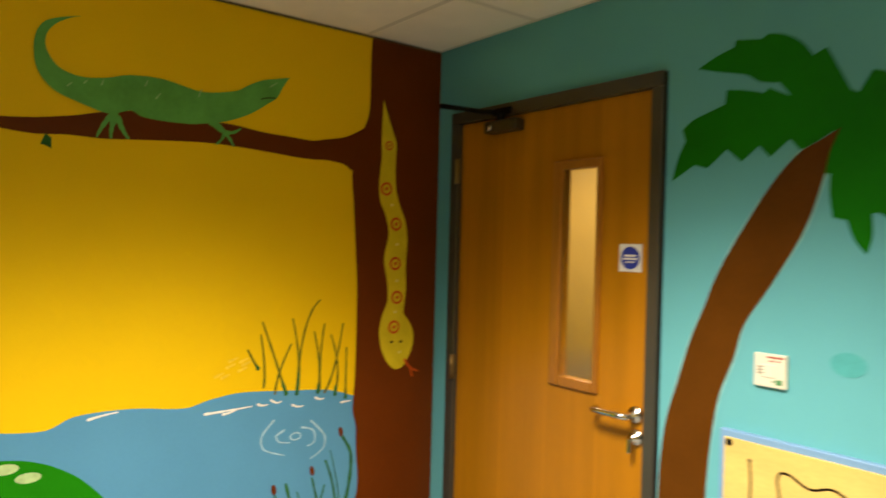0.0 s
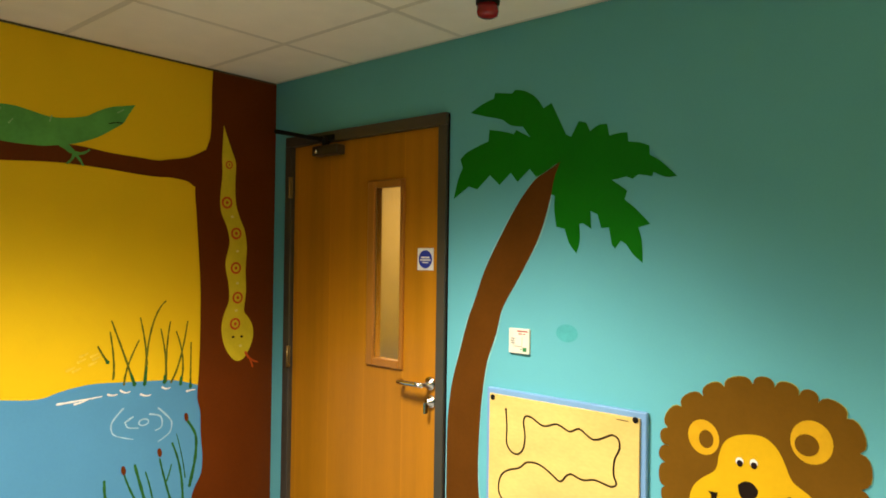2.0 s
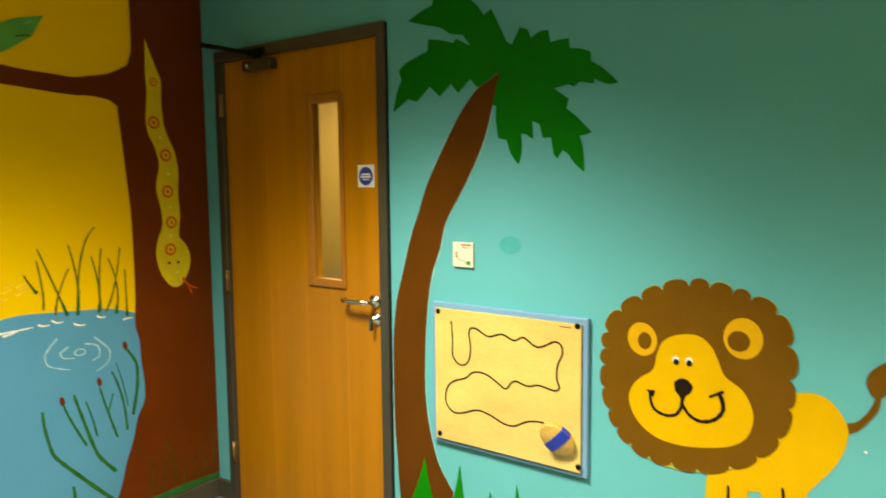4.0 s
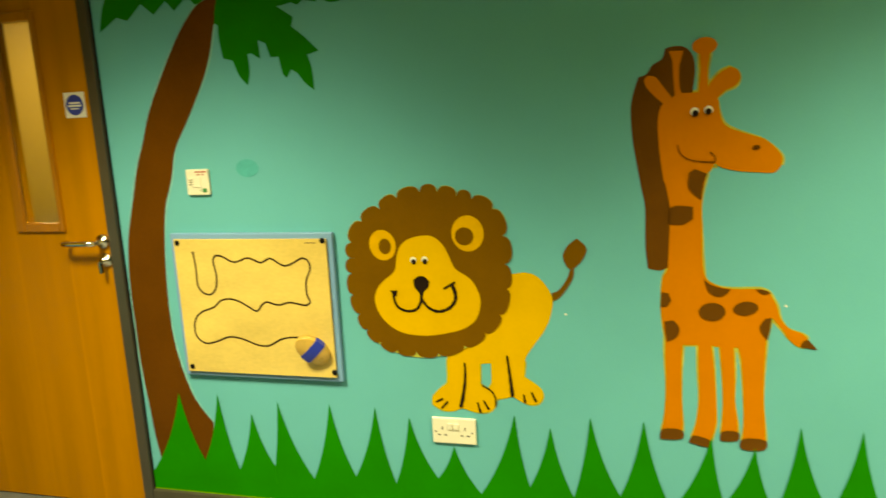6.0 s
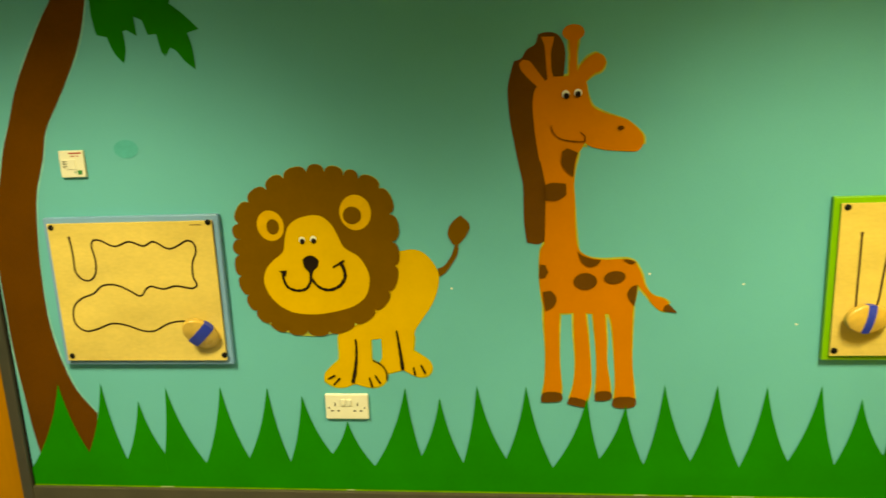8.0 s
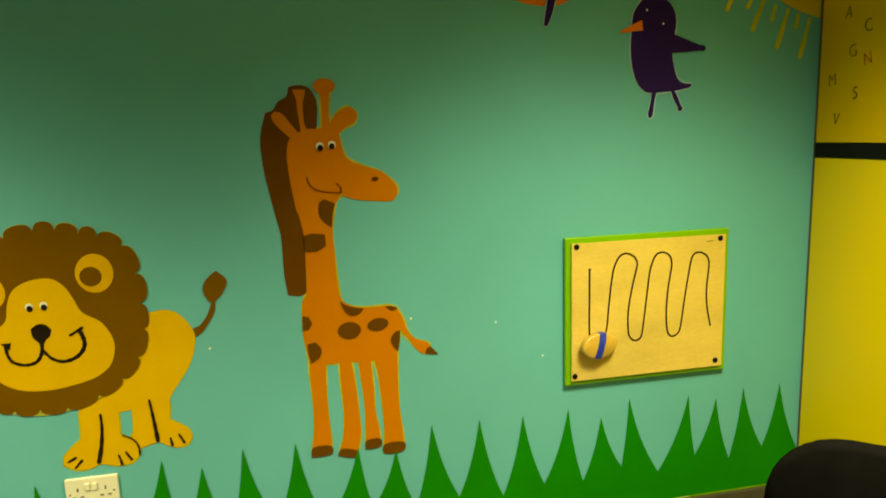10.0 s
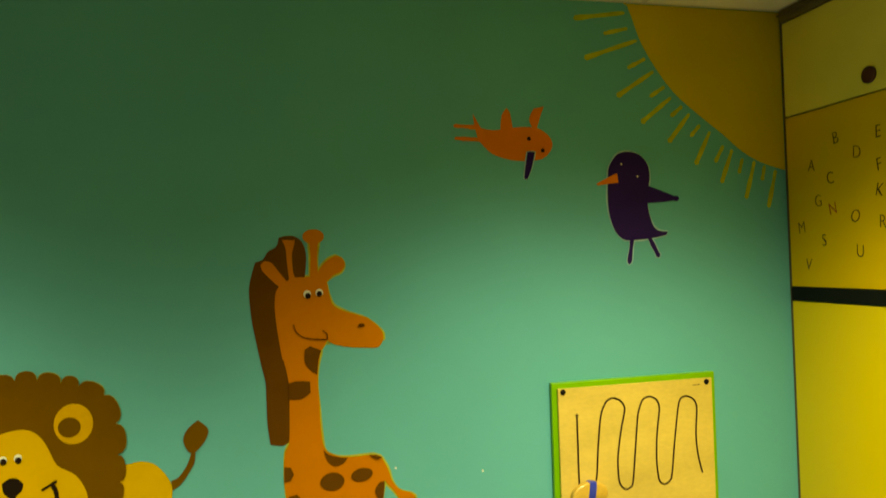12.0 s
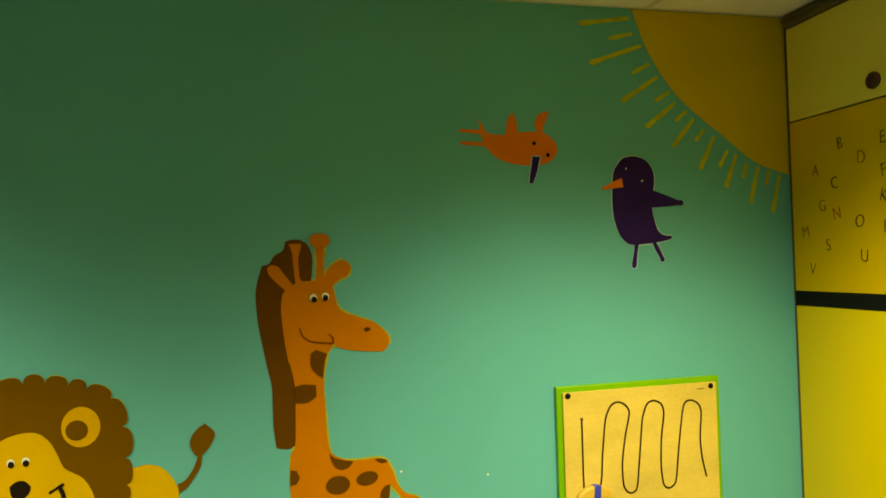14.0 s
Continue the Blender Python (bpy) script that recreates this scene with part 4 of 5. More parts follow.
def blob(at, ra, rb, n=22, tilt=0.0):
    c, s = math.cos(tilt), math.sin(tilt)
    return [(at[0] + ra * math.cos(t) * c - rb * math.sin(t) * s, at[1] + ra * math.cos(t) * s + rb * math.sin(t) * c) for t in (2 * math.pi * k / n for k in range(n))]


def lobed(dips, bulge=0.0195, steps=7):
    """A scalloped outline: round lobes between the dips."""
    mid = sum((Vector(d) for d in dips), Vector((0, 0))) / len(dips)
    out = []
    for k, d in enumerate(dips):
        a, b = Vector(d), Vector(dips[(k + 1) % len(dips)])
        way = b - a
        away = Vector((way.y, -way.x)).normalized()
        if away.dot((a + b) / 2 - mid) < 0:
            away = -away
        for s in range(steps):
            t = s / steps
            h = math.sin(math.pi * t) ** 0.75 * bulge * (1.35 if a.y + b.y > 2 * mid.y else 1.0)
            q = a + way * (t + 0.10 * math.sin(2 * math.pi * t) * -1) + away * h
            out.append((q.x, q.y))
    return out


def stroke(pts, w0, w1=None, seed=0, steps=5):
    """A brush stroke: a tapering band with a slightly uneven edge and round ends."""
    w1 = w0 if w1 is None else w1
    if len(pts) == 3:  # one even bow through the three points
        a, b, c = (Vector(q) for q in pts)
        mid = 2 * b - (a + c) / 2
        line = [(1 - t) ** 2 * a + 2 * t * (1 - t) * mid + t * t * c for t in (k / 12 for k in range(13))]
    else:
        line = [Vector(q) for q in spline(pts, False, steps, 80)]
    left, right = [], []
    for k, q in enumerate(line):
        t = k / (len(line) - 1)
        way = (line[min(k + 1, len(line) - 1)] - line[max(k - 1, 0)]).normalized()
        side = Vector((-way.y, way.x))
        w = (w0 + (w1 - w0) * t) / 2 * (1 + 0.16 * math.sin(k * 2.1 + seed * 1.7))
        left.append(q + side * w)
        right.append(q - side * w)
    first, last = (line[0] - line[1]).normalized(), (line[-1] - line[-2]).normalized()
    out = [line[0] + first * w0 * 0.4] + left + [line[-1] + last * w1 * 0.4] + right[::-1]
    return [(q.x, q.y) for q in out]


def grow(outline, by):
    """The outline set outwards, for the pale edge left round a shape."""
    p = [Vector(q) for q in outline]
    area = sum(a.x * b.y - b.x * a.y for a, b in zip(p, p[1:] + p[:1]))
    sign = 1 if area > 0 else -1
    out = []
    for k, q in enumerate(p):
        way = p[(k + 1) % len(p)] - p[k - 1]
        away = Vector((way.y, -way.x)).normalized() * sign if way.length > 1e-7 else Vector((0, 0))
        out.append(tuple(q + away * by * (1 + 0.5 * math.sin(k * 0.37))))
    return out


COATS = [0]


def paint(name, outline, mat, parent, layer=1, wall="N", label=""):
    """One flat area of paint on a wall; each layer lies a little over the one below."""
    COATS[0] += 1
    d = 0.0007 * layer + 0.00003 * (COATS[0] % 20)
    spot = {"N": lambda a, b: (a, -d, b), "W": lambda a, b: (d, a, b), "E": lambda a, b: (ROOM_W - d, a, b)}[wall]
    flat = [Vector((a, b, 0)) for a, b in outline]
    bm = bmesh.new()
    vs = [bm.verts.new(spot(a, b)) for a, b in outline]
    for tri in geometry.tessellate_polygon([flat]):
        try:
            bm.faces.new([vs[i] for i in tri])
        except ValueError:
            pass
    toward = {"N": Vector((0, -1, 0)), "W": Vector((1, 0, 0)), "E": Vector((-1, 0, 0))}[wall]
    for f in bm.faces:
        f.normal_update()
        if f.normal.dot(toward) < 0:
            f.normal_flip()
    bm.transform(Matrix.Translation(-origin(parent)))
    me = bpy.data.meshes.new(name)
    bm.to_mesh(me)
    bm.free()
    me.materials.append(mat)
    ob = new(name, me)
    ob.parent = parent
    if label:
        ob["label"] = label
    return ob


def mural(name, at, label):
    return thing(name, at, label, "mural")


# palm tree
palm = mural("painted_palm_tree", (1.4, 0, 0.2), "mural palm tree with green fronds and a curved brown trunk")
trunk = spline(PALM_TRUNK)
paint("pale_edge", grow(trunk, 0.0038), HALO, palm, 1)
paint("trunk", trunk, BROWN, palm, 3, label="dark brown curved trunk")
for k, pts in enumerate((FROND_TOP, FROND_LEFT, FROND_RIGHT, FROND_LOW, FROND_DROOP)):
    paint("frond", spline(pts, True, 3, 30), PALM, palm, 2)

# grass along the skirting
lawn = mural("painted_grass", (3.0, 0, 0.092), "mural strip of pointed green grass blades above the skirting")
floor_z = 0.0925
low = min(z for x, z in GRASS_DIPS) - 0.004
paint("base_strip", [(FR_R + 0.001, floor_z), (ROOM_W - 0.002, floor_z), (ROOM_W - 0.002, low), (FR_R + 0.001, low)], GRASS, lawn, 4)
paint("lower_edge", [(FR_R + 0.001, floor_z), (ROOM_W - 0.002, floor_z), (ROOM_W - 0.002, floor_z + 0.007), (FR_R + 0.001, floor_z + 0.005)], LIME, lawn, 6, label="thin lime lower edge")
for k, (x, w) in enumerate(((1.62, 0.05), (2.31, 0.03), (3.30, 0.045), (3.47, 0.02), (3.62, 0.07), (4.02, 0.03), (4.31, 0.05))):
    paint("bare_patch", stroke([(x, floor_z + 0.003), (x + w, floor_z + 0.004)], 0.005, 0.003, k), PALE_GREEN, lawn, 7)
for k, (tx, tz) in enumerate(GRASS_TIPS):
    tz += 0.007
    (ax, az), (bx, bz) = GRASS_DIPS[k], GRASS_DIPS[k + 1]
    if k == 0:
        ax = FR_R + 0.002
    side = []
    for (dx, dz), flip in (((ax, az), 0), ((bx, bz), 1)):
        mid = (tx + (dx - tx) * 0.30, dz + (tz - dz) * 0.42)
        row = []
        for s in range(9):
            t = s / 8
            row.append(((1 - t) ** 2 * dx + 2 * t * (1 - t) * mid[0] + t * t * tx, (1 - t) ** 2 * dz + 2 * t * (1 - t) * mid[1] + t * t * tz))
        side.append(row)
    outline = [(ax, low - 0.001)] + side[0] + side[1][::-1][1:] + [(bx, low - 0.001)]
    paint("blade", outline, GRASS, lawn, 5)

# lion
lion = mural("painted_lion", (2.45, 0, 0.47), "mural golden lion with a scalloped brown mane")
paint("torso", spline(LION_BODY), LION_GOLD, lion, 2)
for pts in (LION_HINDLEG_A, LION_HINDLEG_B, LION_FORELEG_A, LION_FORELEG_B):
    paint("leg", spline(pts), LION_GOLD, lion, 3)
    paint("pale_edge", grow(spline(pts), 0.0035), HALO_GOLD, lion, 1)
paint("tail", spline(LION_TAIL), MANE_BROWN, lion, 3)
paint("tail_tuft", spline(LION_TUFT), MANE_BROWN, lion, 4)
paint("gold_edge", grow(lobed(MANE), 0.0012), HALO_GOLD, lion, 4)
paint("mane", lobed(MANE), MANE_BROWN, lion, 5, label="brown scalloped mane")
paint("face", spline(LION_FACE), LION_GOLD, lion, 6)
for at, ra, rb, tilt, mat, layer in ((LION_EARS[0], 0.045, 0.051, 0.2, EAR_GOLD, 6), (LION_EARS[1], 0.021, 0.026, 0.0, MANE_BROWN, 7), (LION_EARS[2], 0.052, 0.058, 0.0, EAR_GOLD, 6), (LION_EARS[3], 0.030, 0.029, 0.0, MANE_BROWN, 7)):
    paint("ear", blob(at, ra, rb, 24, tilt), mat, lion, layer)
for k, at in enumerate(LION_EYES):
    paint("eye", blob(at, 0.0108 - 0.0022 * (k > 1), 0.0118 - 0.0022 * (k > 1), 16), LINE if k > 1 else WHITE, lion, 7 + (k > 1))
paint("nose", spline(LION_NOSE), LINE, lion, 7)
for k, pts in enumerate((LION_MOUTH_A, LION_MOUTH_B)):
    paint("mouth", stroke(pts, 0.0085, 0.013 if k else 0.010, k), LINE, lion, 8)
paint("mouth_tick", spline([LION_TICKS[0], LION_TICKS[1], (LION_TICKS[1][0] - 0.006, LION_TICKS[1][1] - 0.022)]), LINE, lion, 9)
paint("mouth_tick", stroke(LION_TICKS[2:], 0.006, 0.009), LINE, lion, 9)
for k in (0, 3):
    paint("leg_line", stroke(LION_LINES[k : k + 3], 0.006, 0.013, k), LINE, lion, 6)
for k in range(0, len(LION_TOES), 2):
    paint("toe_line", stroke(LION_TOES[k : k + 2], 0.005, 0.008, k), LINE, lion, 6)
paint("toe_line", stroke(LION_PAW, 0.005), LINE, lion, 6)

# giraffe
giraffe = mural("painted_giraffe", (3.1, 0, 0.38), "mural orange giraffe with dark brown mane and spots")
for name, pts, mat, layer in (("legs", G_LEG_A, ORANGE, 3), ("legs", G_LEG_B, ORANGE, 3), ("legs", G_LEG_C, ORANGE, 3), ("legs", G_LEG_D, ORANGE, 3), ("tail", G_TAIL, ORANGE, 3),
                              ("mane", G_MANE, SPOT, 2), ("body", G_BODY, ORANGE, 3), ("head", G_HEAD, ORANGE, 3), ("ear", G_EAR_A, ORANGE, 4), ("ear", G_EAR_B, ORANGE, 4),
                              ("horn", G_HORN_A, ORANGE, 4), ("horn", G_HORN_B, ORANGE, 3)):
    shape = spline(pts)
    if name != "mane" and pts is not G_HORN_A and pts is not G_EAR_A:
        paint("gold_edge", grow(shape, 0.0045), HALO_GOLD, giraffe, 1)
    paint({"legs": "leg"}.get(name, name), shape, mat, giraffe, layer)
paint("horn_knob", blob((G_KNOB[0][0] - 0.002, G_KNOB[0][1] - 0.001), 0.033, 0.023), ORANGE, giraffe, 8)
for pts in (G_HOOF_A, G_HOOF_B, G_HOOF_C, G_HOOF_D):
    paint("hoof", spline(pts, True, 3, 95), SPOT, giraffe, 5)
for pts in (G_SPOT_A, G_SPOT_B, G_SPOT_C, G_SPOT_D, G_SPOT_E, G_SPOT_F, G_SPOT_G):
    paint("spot", spline(pts), SPOT, giraffe, 7)
paint("spot", blob(G_ROUND_SPOTS[0], 0.037, 0.028, 18), SPOT, giraffe, 7)
paint("spot", blob(G_ROUND_SPOTS[1], 0.034, 0.021, 18, 0.12), SPOT, giraffe, 7)
paint("tail_tuft", spline(G_TUFT), SPOT, giraffe, 4)
for k, at in enumerate(G_EYES):
    paint("eye", blob(at, 0.0118 - 0.003 * (k > 1), 0.0125 - 0.003 * (k > 1), 16), LINE if k > 1 else WHITE, giraffe, 8 + (k > 1))
paint("mouth", stroke(G_MOUTH[:6], 0.0028, 0.0036), BROWN, giraffe, 8)
paint("mouth", stroke(G_MOUTH[5:], 0.003, 0.003), BROWN, giraffe, 8)
paint("nostril", blob(G_NOSTRIL[0], 0.0105, 0.0065, 14), BROWN, giraffe, 8)

# birds
bird = mural("painted_orange_bird", (3.8, 0, 1.85), "mural orange bird flying with a dark beak")
paint("body", spline(OB_BODY), BIRD_ORANGE, bird, 2)
for pts in (OB_WING_A, OB_WING_B):
    paint("wing", spline(pts), BIRD_ORANGE, bird, 3)
for k in (0, 2):
    paint("leg", stroke(OB_LEGS[k : k + 2], 0.010, 0.015, k), BIRD_ORANGE, bird, 3)
paint("pale_edge", grow(spline(OB_BEAK), 0.003), PALE_BLUE, bird, 4)
paint("beak", spline(OB_BEAK), PURPLE, bird, 5)
for at in OB_EYES:
    paint("eye", blob(at, 0.007, 0.007, 12), LINE, bird, 4)
bird = mural("painted_purple_bird", (4.2, 0, 1.55), "mural purple bird with an orange beak standing upright")
for k in (0, 2):
    leg = stroke(PB_LEGS[k : k + 2], 0.014, 0.017, k)
    paint("pale_edge", grow(leg, 0.003), PALE_BLUE, bird, 1)
    paint("leg", leg, PURPLE, bird, 2)
paint("pale_edge", grow(spline(PB_BODY), 0.004), PALE_BLUE, bird, 1)
paint("body", spline(PB_BODY), PURPLE, bird, 3)
paint("wing", spline(PB_WING), PURPLE, bird, 4)
paint("wing_tip", blob((4.360, 1.716), 0.013, 0.010, 12), PURPLE, bird, 4)
paint("beak", spline(PB_BEAK), BIRD_ORANGE, bird, 5)
for at in PB_EYES:
    paint("eye", blob(at, 0.0036, 0.0036, 12), WHITE, bird, 5)

# sun
sun = mural("painted_sun", (4.5, 0, 1.75), "mural quarter sun with yellow rays in the wall corner")
paint("disc", spline(SUN_EDGE, False) + [(ROOM_W - 0.001, SUN_EDGE[-1][1]), (ROOM_W - 0.001, ROOM_H - 0.001), (SUN_EDGE[0][0] - 0.005, ROOM_H - 0.001)], SUN, sun, 2, label="dull gold sun disc")
for k in range(0, len(SUN_RAYS), 2):
    paint("ray", stroke(SUN_RAYS[k : k + 2], 0.019 if k % 4 == 0 else 0.015, 0.012, k), RAY, sun, 1)

# marks on the wall
patch = mural("paint_patch", (STAIN[0][0], 0, STAIN[0][1]), "round darker teal touch-up patch on the wall")
paint("patch", blob(STAIN[0], 0.042, 0.030, 24), DAMP, patch, 1)
for at in FLECKS[:4]:
    fleck = mural("paint_chip", (at[0], 0, at[1]), "tiny pale paint chip on the teal wall")
    paint("chip", blob(at, 0.004, 0.0035, 9), WHITE, fleck, 1)

# west wall: pond, tree, lizard, snake
pond = mural("painted_pond", (0, -1.2, 0.1), "mural blue pond with white glints and ripples")
paint("water", [(-3.6, 0.093), (-3.6, WATER[0][1])] + spline(WATER, False) + [(-0.2, WATER[-1][1] - 0.004), (-0.2, 0.093)], WATER_BLUE, pond, 1, "W")
for k in range(0, len(GLINTS), 3):
    paint("glint", stroke(GLINTS[k : k + 3], 0.009, 0.004, k), WHITE, pond, 2, "W")
for k, arc in enumerate(RIPPLE_ARCS):
    paint("ripple", stroke(arc, 0.008, 0.004, k), PALE_BLUE, pond, 2, "W")
paint("ripple", blob(RIPPLE_EYE, 0.024, 0.016, 20), PALE_BLUE, pond, 2, "W")
paint("ripple_centre", blob(RIPPLE_EYE, 0.018, 0.010, 18), WATER_BLUE, pond, 3, "W")

mound = mural("painted_mound", (0, -2.0, 0.3), "mural rounded green mound with pale spots in the pond")
top = spline(HILL, False)
paint("mound", [(top[0][0] - 0.30, top[0][1] - 0.06)] + [(top[0][0] - 0.15, top[0][1] - 0.012)] + top + [(top[-1][0] + 0.12, top[-1][1] - 0.14), (top[-1][0] + 0.13, 0.12), (top[0][0] - 0.40, 0.12)], GRASS, mound, 2, "W")
for at in HILL_SPOTS:
    paint("spot", blob(at, 0.035, 0.016, 14), PALE_GREEN, mound, 3, "W")

reeds = mural("painted_reeds", (0, -0.8, 0.2), "mural olive reeds and cattails round the pond")
for k in range(0, len(REEDS), 3):
    paint("reed", stroke(REEDS[k : k + 3], 0.006, 0.010, k), REED, reeds, 3, "W")
for k in range(0, len(REEDS), 3):
    foot, low = Vector(REEDS[k + 2]), Vector(REEDS[k + 2]).lerp(Vector(REEDS[k + 1]), 0.32)
    if k % 2 == 0:
        paint("reed_foot", stroke([tuple(low), tuple(foot)], 0.008, 0.017, k), REED_GREEN, reeds, 4, "W")
for k, (pts, w) in enumerate(STEMS):
    paint("stem", stroke(pts, w * 0.7, w, k), REED_GREEN, reeds, 3, "W")
for at in CAT_HEADS:
    paint("cattail_head", blob(at, 0.010, 0.020, 14, 0.2), BARK, reeds, 4, "W")

tree = mural("painted_tree", (0, -0.3, 0.1), "mural dark brown tree with a long branch")
bole = spline(W_TRUNK, False)
paint("trunk", [(-0.001, ROOM_H - 0.001), (bole[0][0], ROOM_H - 0.001)] + bole + [(bole[-1][0], 0.093), (-0.001, 0.093)], BARK, tree, 5, "W")
branch = spline(W_BRANCH, True)
paint("branch", branch, BARK, tree, 4, "W")
paint("root_grass", [(-0.9, 0.093), (-0.9, 0.125), (-0.45, 0.118), (-0.2, 0.128), (-0.001, 0.120), (-0.001, 0.093)], REED_GREEN, tree, 6, "W", "green line above the skirting")
for k, (y, z) in enumerate(((-0.36, 0.15), (-0.30, 0.14), (-0.25, 0.16), (-0.20, 0.14), (-0.14, 0.15), (-0.09, 0.14), (-0.04, 0.15))):
    paint("faded_blade", stroke([(y + 0.03 * math.sin(k * 2.1), z + 0.16 + 0.07 * math.sin(k * 1.3)), (y + 0.008, z + 0.08), (y, z)], 0.006, 0.020, k), FADED_GREEN, tree, 6, "W")
paint("leaf", spline(LEAF), REED_GREEN, tree, 5, "W")

smudge = mural("painted_smudge", (0, -0.90, 1.12), "faint pale smudge of paint on the yellow wall")
for k in range(7):
    y, z = -0.90 + 0.05 * math.sin(k * 2.4), 1.12 + 0.028 * math.cos(k * 1.9)
    paint("smear", stroke([(y, z), (y + 0.03, z + 0.012)], 0.012, 0.005, k), SMUDGE, smudge, 1, "W")

lizard = mural("painted_lizard", (0, -1.2, 1.9), "mural green lizard with a curled tail on the branch")
paint("body", spline(LIZARD), LIZARD_GREEN, lizard, 6, "W")
for k in range(0, len(LIZ_TOES), 3):
    paint("toe", stroke(LIZ_TOES[k : k + 3], 0.020, 0.007, k), LIZARD_GREEN, lizard, 7, "W")
for k in range(0, len(LIZ_FLECKS), 2):
    paint("fleck", stroke(LIZ_FLECKS[k : k + 2], 0.006, 0.004, k), FLECK_GREEN, lizard, 7, "W")
paint("mouth", stroke(LIZ_MOUTH, 0.004), LINE, lizard, 7, "W")

snake = mural("painted_snake", (0, -0.2, 1.1), "mural yellow snake with red ring marks hanging down the trunk")
paint("body", spline(SNAKE), SNAKE_YELLOW, snake, 6, "W")
for k, at in enumerate(SNAKE_RINGS):
    r = 0.028 if k else 0.019
    paint("ring", blob(at, r, r, 18), SNAKE_RED, snake, 7, "W")
    paint("ring_centre", blob(at, r * 0.66, r * 0.66, 16), SNAKE_YELLOW, snake, 8, "W")
    paint("ring_dot", blob(at, r * 0.28, r * 0.28, 12), SNAKE_RED, snake, 9, "W")
for y, z in ((-0.236, 1.735), (-0.206, 1.575), (-0.203, 1.425), (-0.207, 1.297), (-0.182, 1.130)):
    paint("fleck", blob((y, z), 0.008, 0.006, 10), PALE_YELLOW, snake, 7, "W")
for at in SNAKE_EYES:
    paint("eye", blob(at, 0.008, 0.006, 12), LINE, snake, 7, "W")
paint("tongue", stroke(SNAKE_TONGUE[:3], 0.012, 0.008), SNAKE_RED, snake, 7, "W")
paint("tongue", stroke(SNAKE_TONGUE[3:], 0.010, 0.007), SNAKE_RED, snake, 7, "W")

# ---- play boards ----
def groove_cutter(pts, w, front, back):
    """The sweep of a router along a curve, with a round start hole."""
    bm = bmesh.new()
    line = [Vector((x, 0, z)) for x, z in spline(pts, False, 4, 170)]
    rows = []
    for k, p in enumerate(line):
        way = (line[min(k + 1, len(line) - 1)] - line[max(k - 1, 0)]).normalized()
        side = Vector((-way.z, 0, way.x)) * w / 2
        rows.append([bm.verts.new((q.x, y, q.z)) for y in (front, back) for q in (p - side, p + side)])
    for a, b in zip(rows, rows[1:]):
        for i, j in ((0, 1), (1, 3), (3, 2), (2, 0)):
            bm.faces.new((a[i], a[j], b[j], b[i]))
    bm.faces.new((rows[0][0], rows[0][1], rows[0][3], rows[0][2]))
    bm.faces.new((rows[-1][0], rows[-1][1], rows[-1][3], rows[-1][2]))
    bmesh.ops.recalc_face_normals(bm, faces=bm.faces)
    return bm


def carve(ob, cutter, mat):
    """Takes the cutter's volume out of a mesh for good; the cut faces get the material."""
    me = bpy.data.meshes.new("cutter")
    cutter.transform(Matrix.Translation(-origin(ob)))
    cutter.to_mesh(me)
    cutter.free()
    me.materials.append(mat)
    tool = new("cutter", me)
    tool.matrix_world = Matrix.Translation(origin(ob))
    cut = ob.modifiers.new("cut", "BOOLEAN")
    cut.operation, cut.solver, cut.object, cut.material_mode, cut.use_self = "DIFFERENCE", "EXACT", tool, "TRANSFER", True
    bpy.context.view_layer.update()
    shaped = bpy.data.meshes.new_from_object(ob.evaluated_get(bpy.context.evaluated_depsgraph_get()))
    ob.modifiers.clear()
    ob.data = shaped
    bpy.data.objects.remove(tool)


def slider_body(turn, a, b, lift, thick, dome, n=40):
    """An oval puck with gently domed faces."""
    bm = bmesh.new()
    rings = []
    for r, y in [(r, lift + thick / 2 + dome * (1 - r * r)) for r in (0.12, 0.4, 0.7, 0.9, 0.97)] + [(1.0, lift + thick / 2 - 0.002), (1.0, lift - thick / 2 + 0.002), (0.96, lift - thick / 2)]:
        rings.append([bm.verts.new(turn @ Vector((a * r * math.cos(t), -y, b * r * math.sin(t)))) for t in (2 * math.pi * i / n for i in range(n))])
    for p, q in zip(rings, rings[1:]):
        for i in range(n):
            bm.faces.new((p[i], p[(i + 1) % n], q[(i + 1) % n], q[i]))
    bm.faces.new(rings[0][::-1])
    bm.faces.new(rings[-1])
    return bm


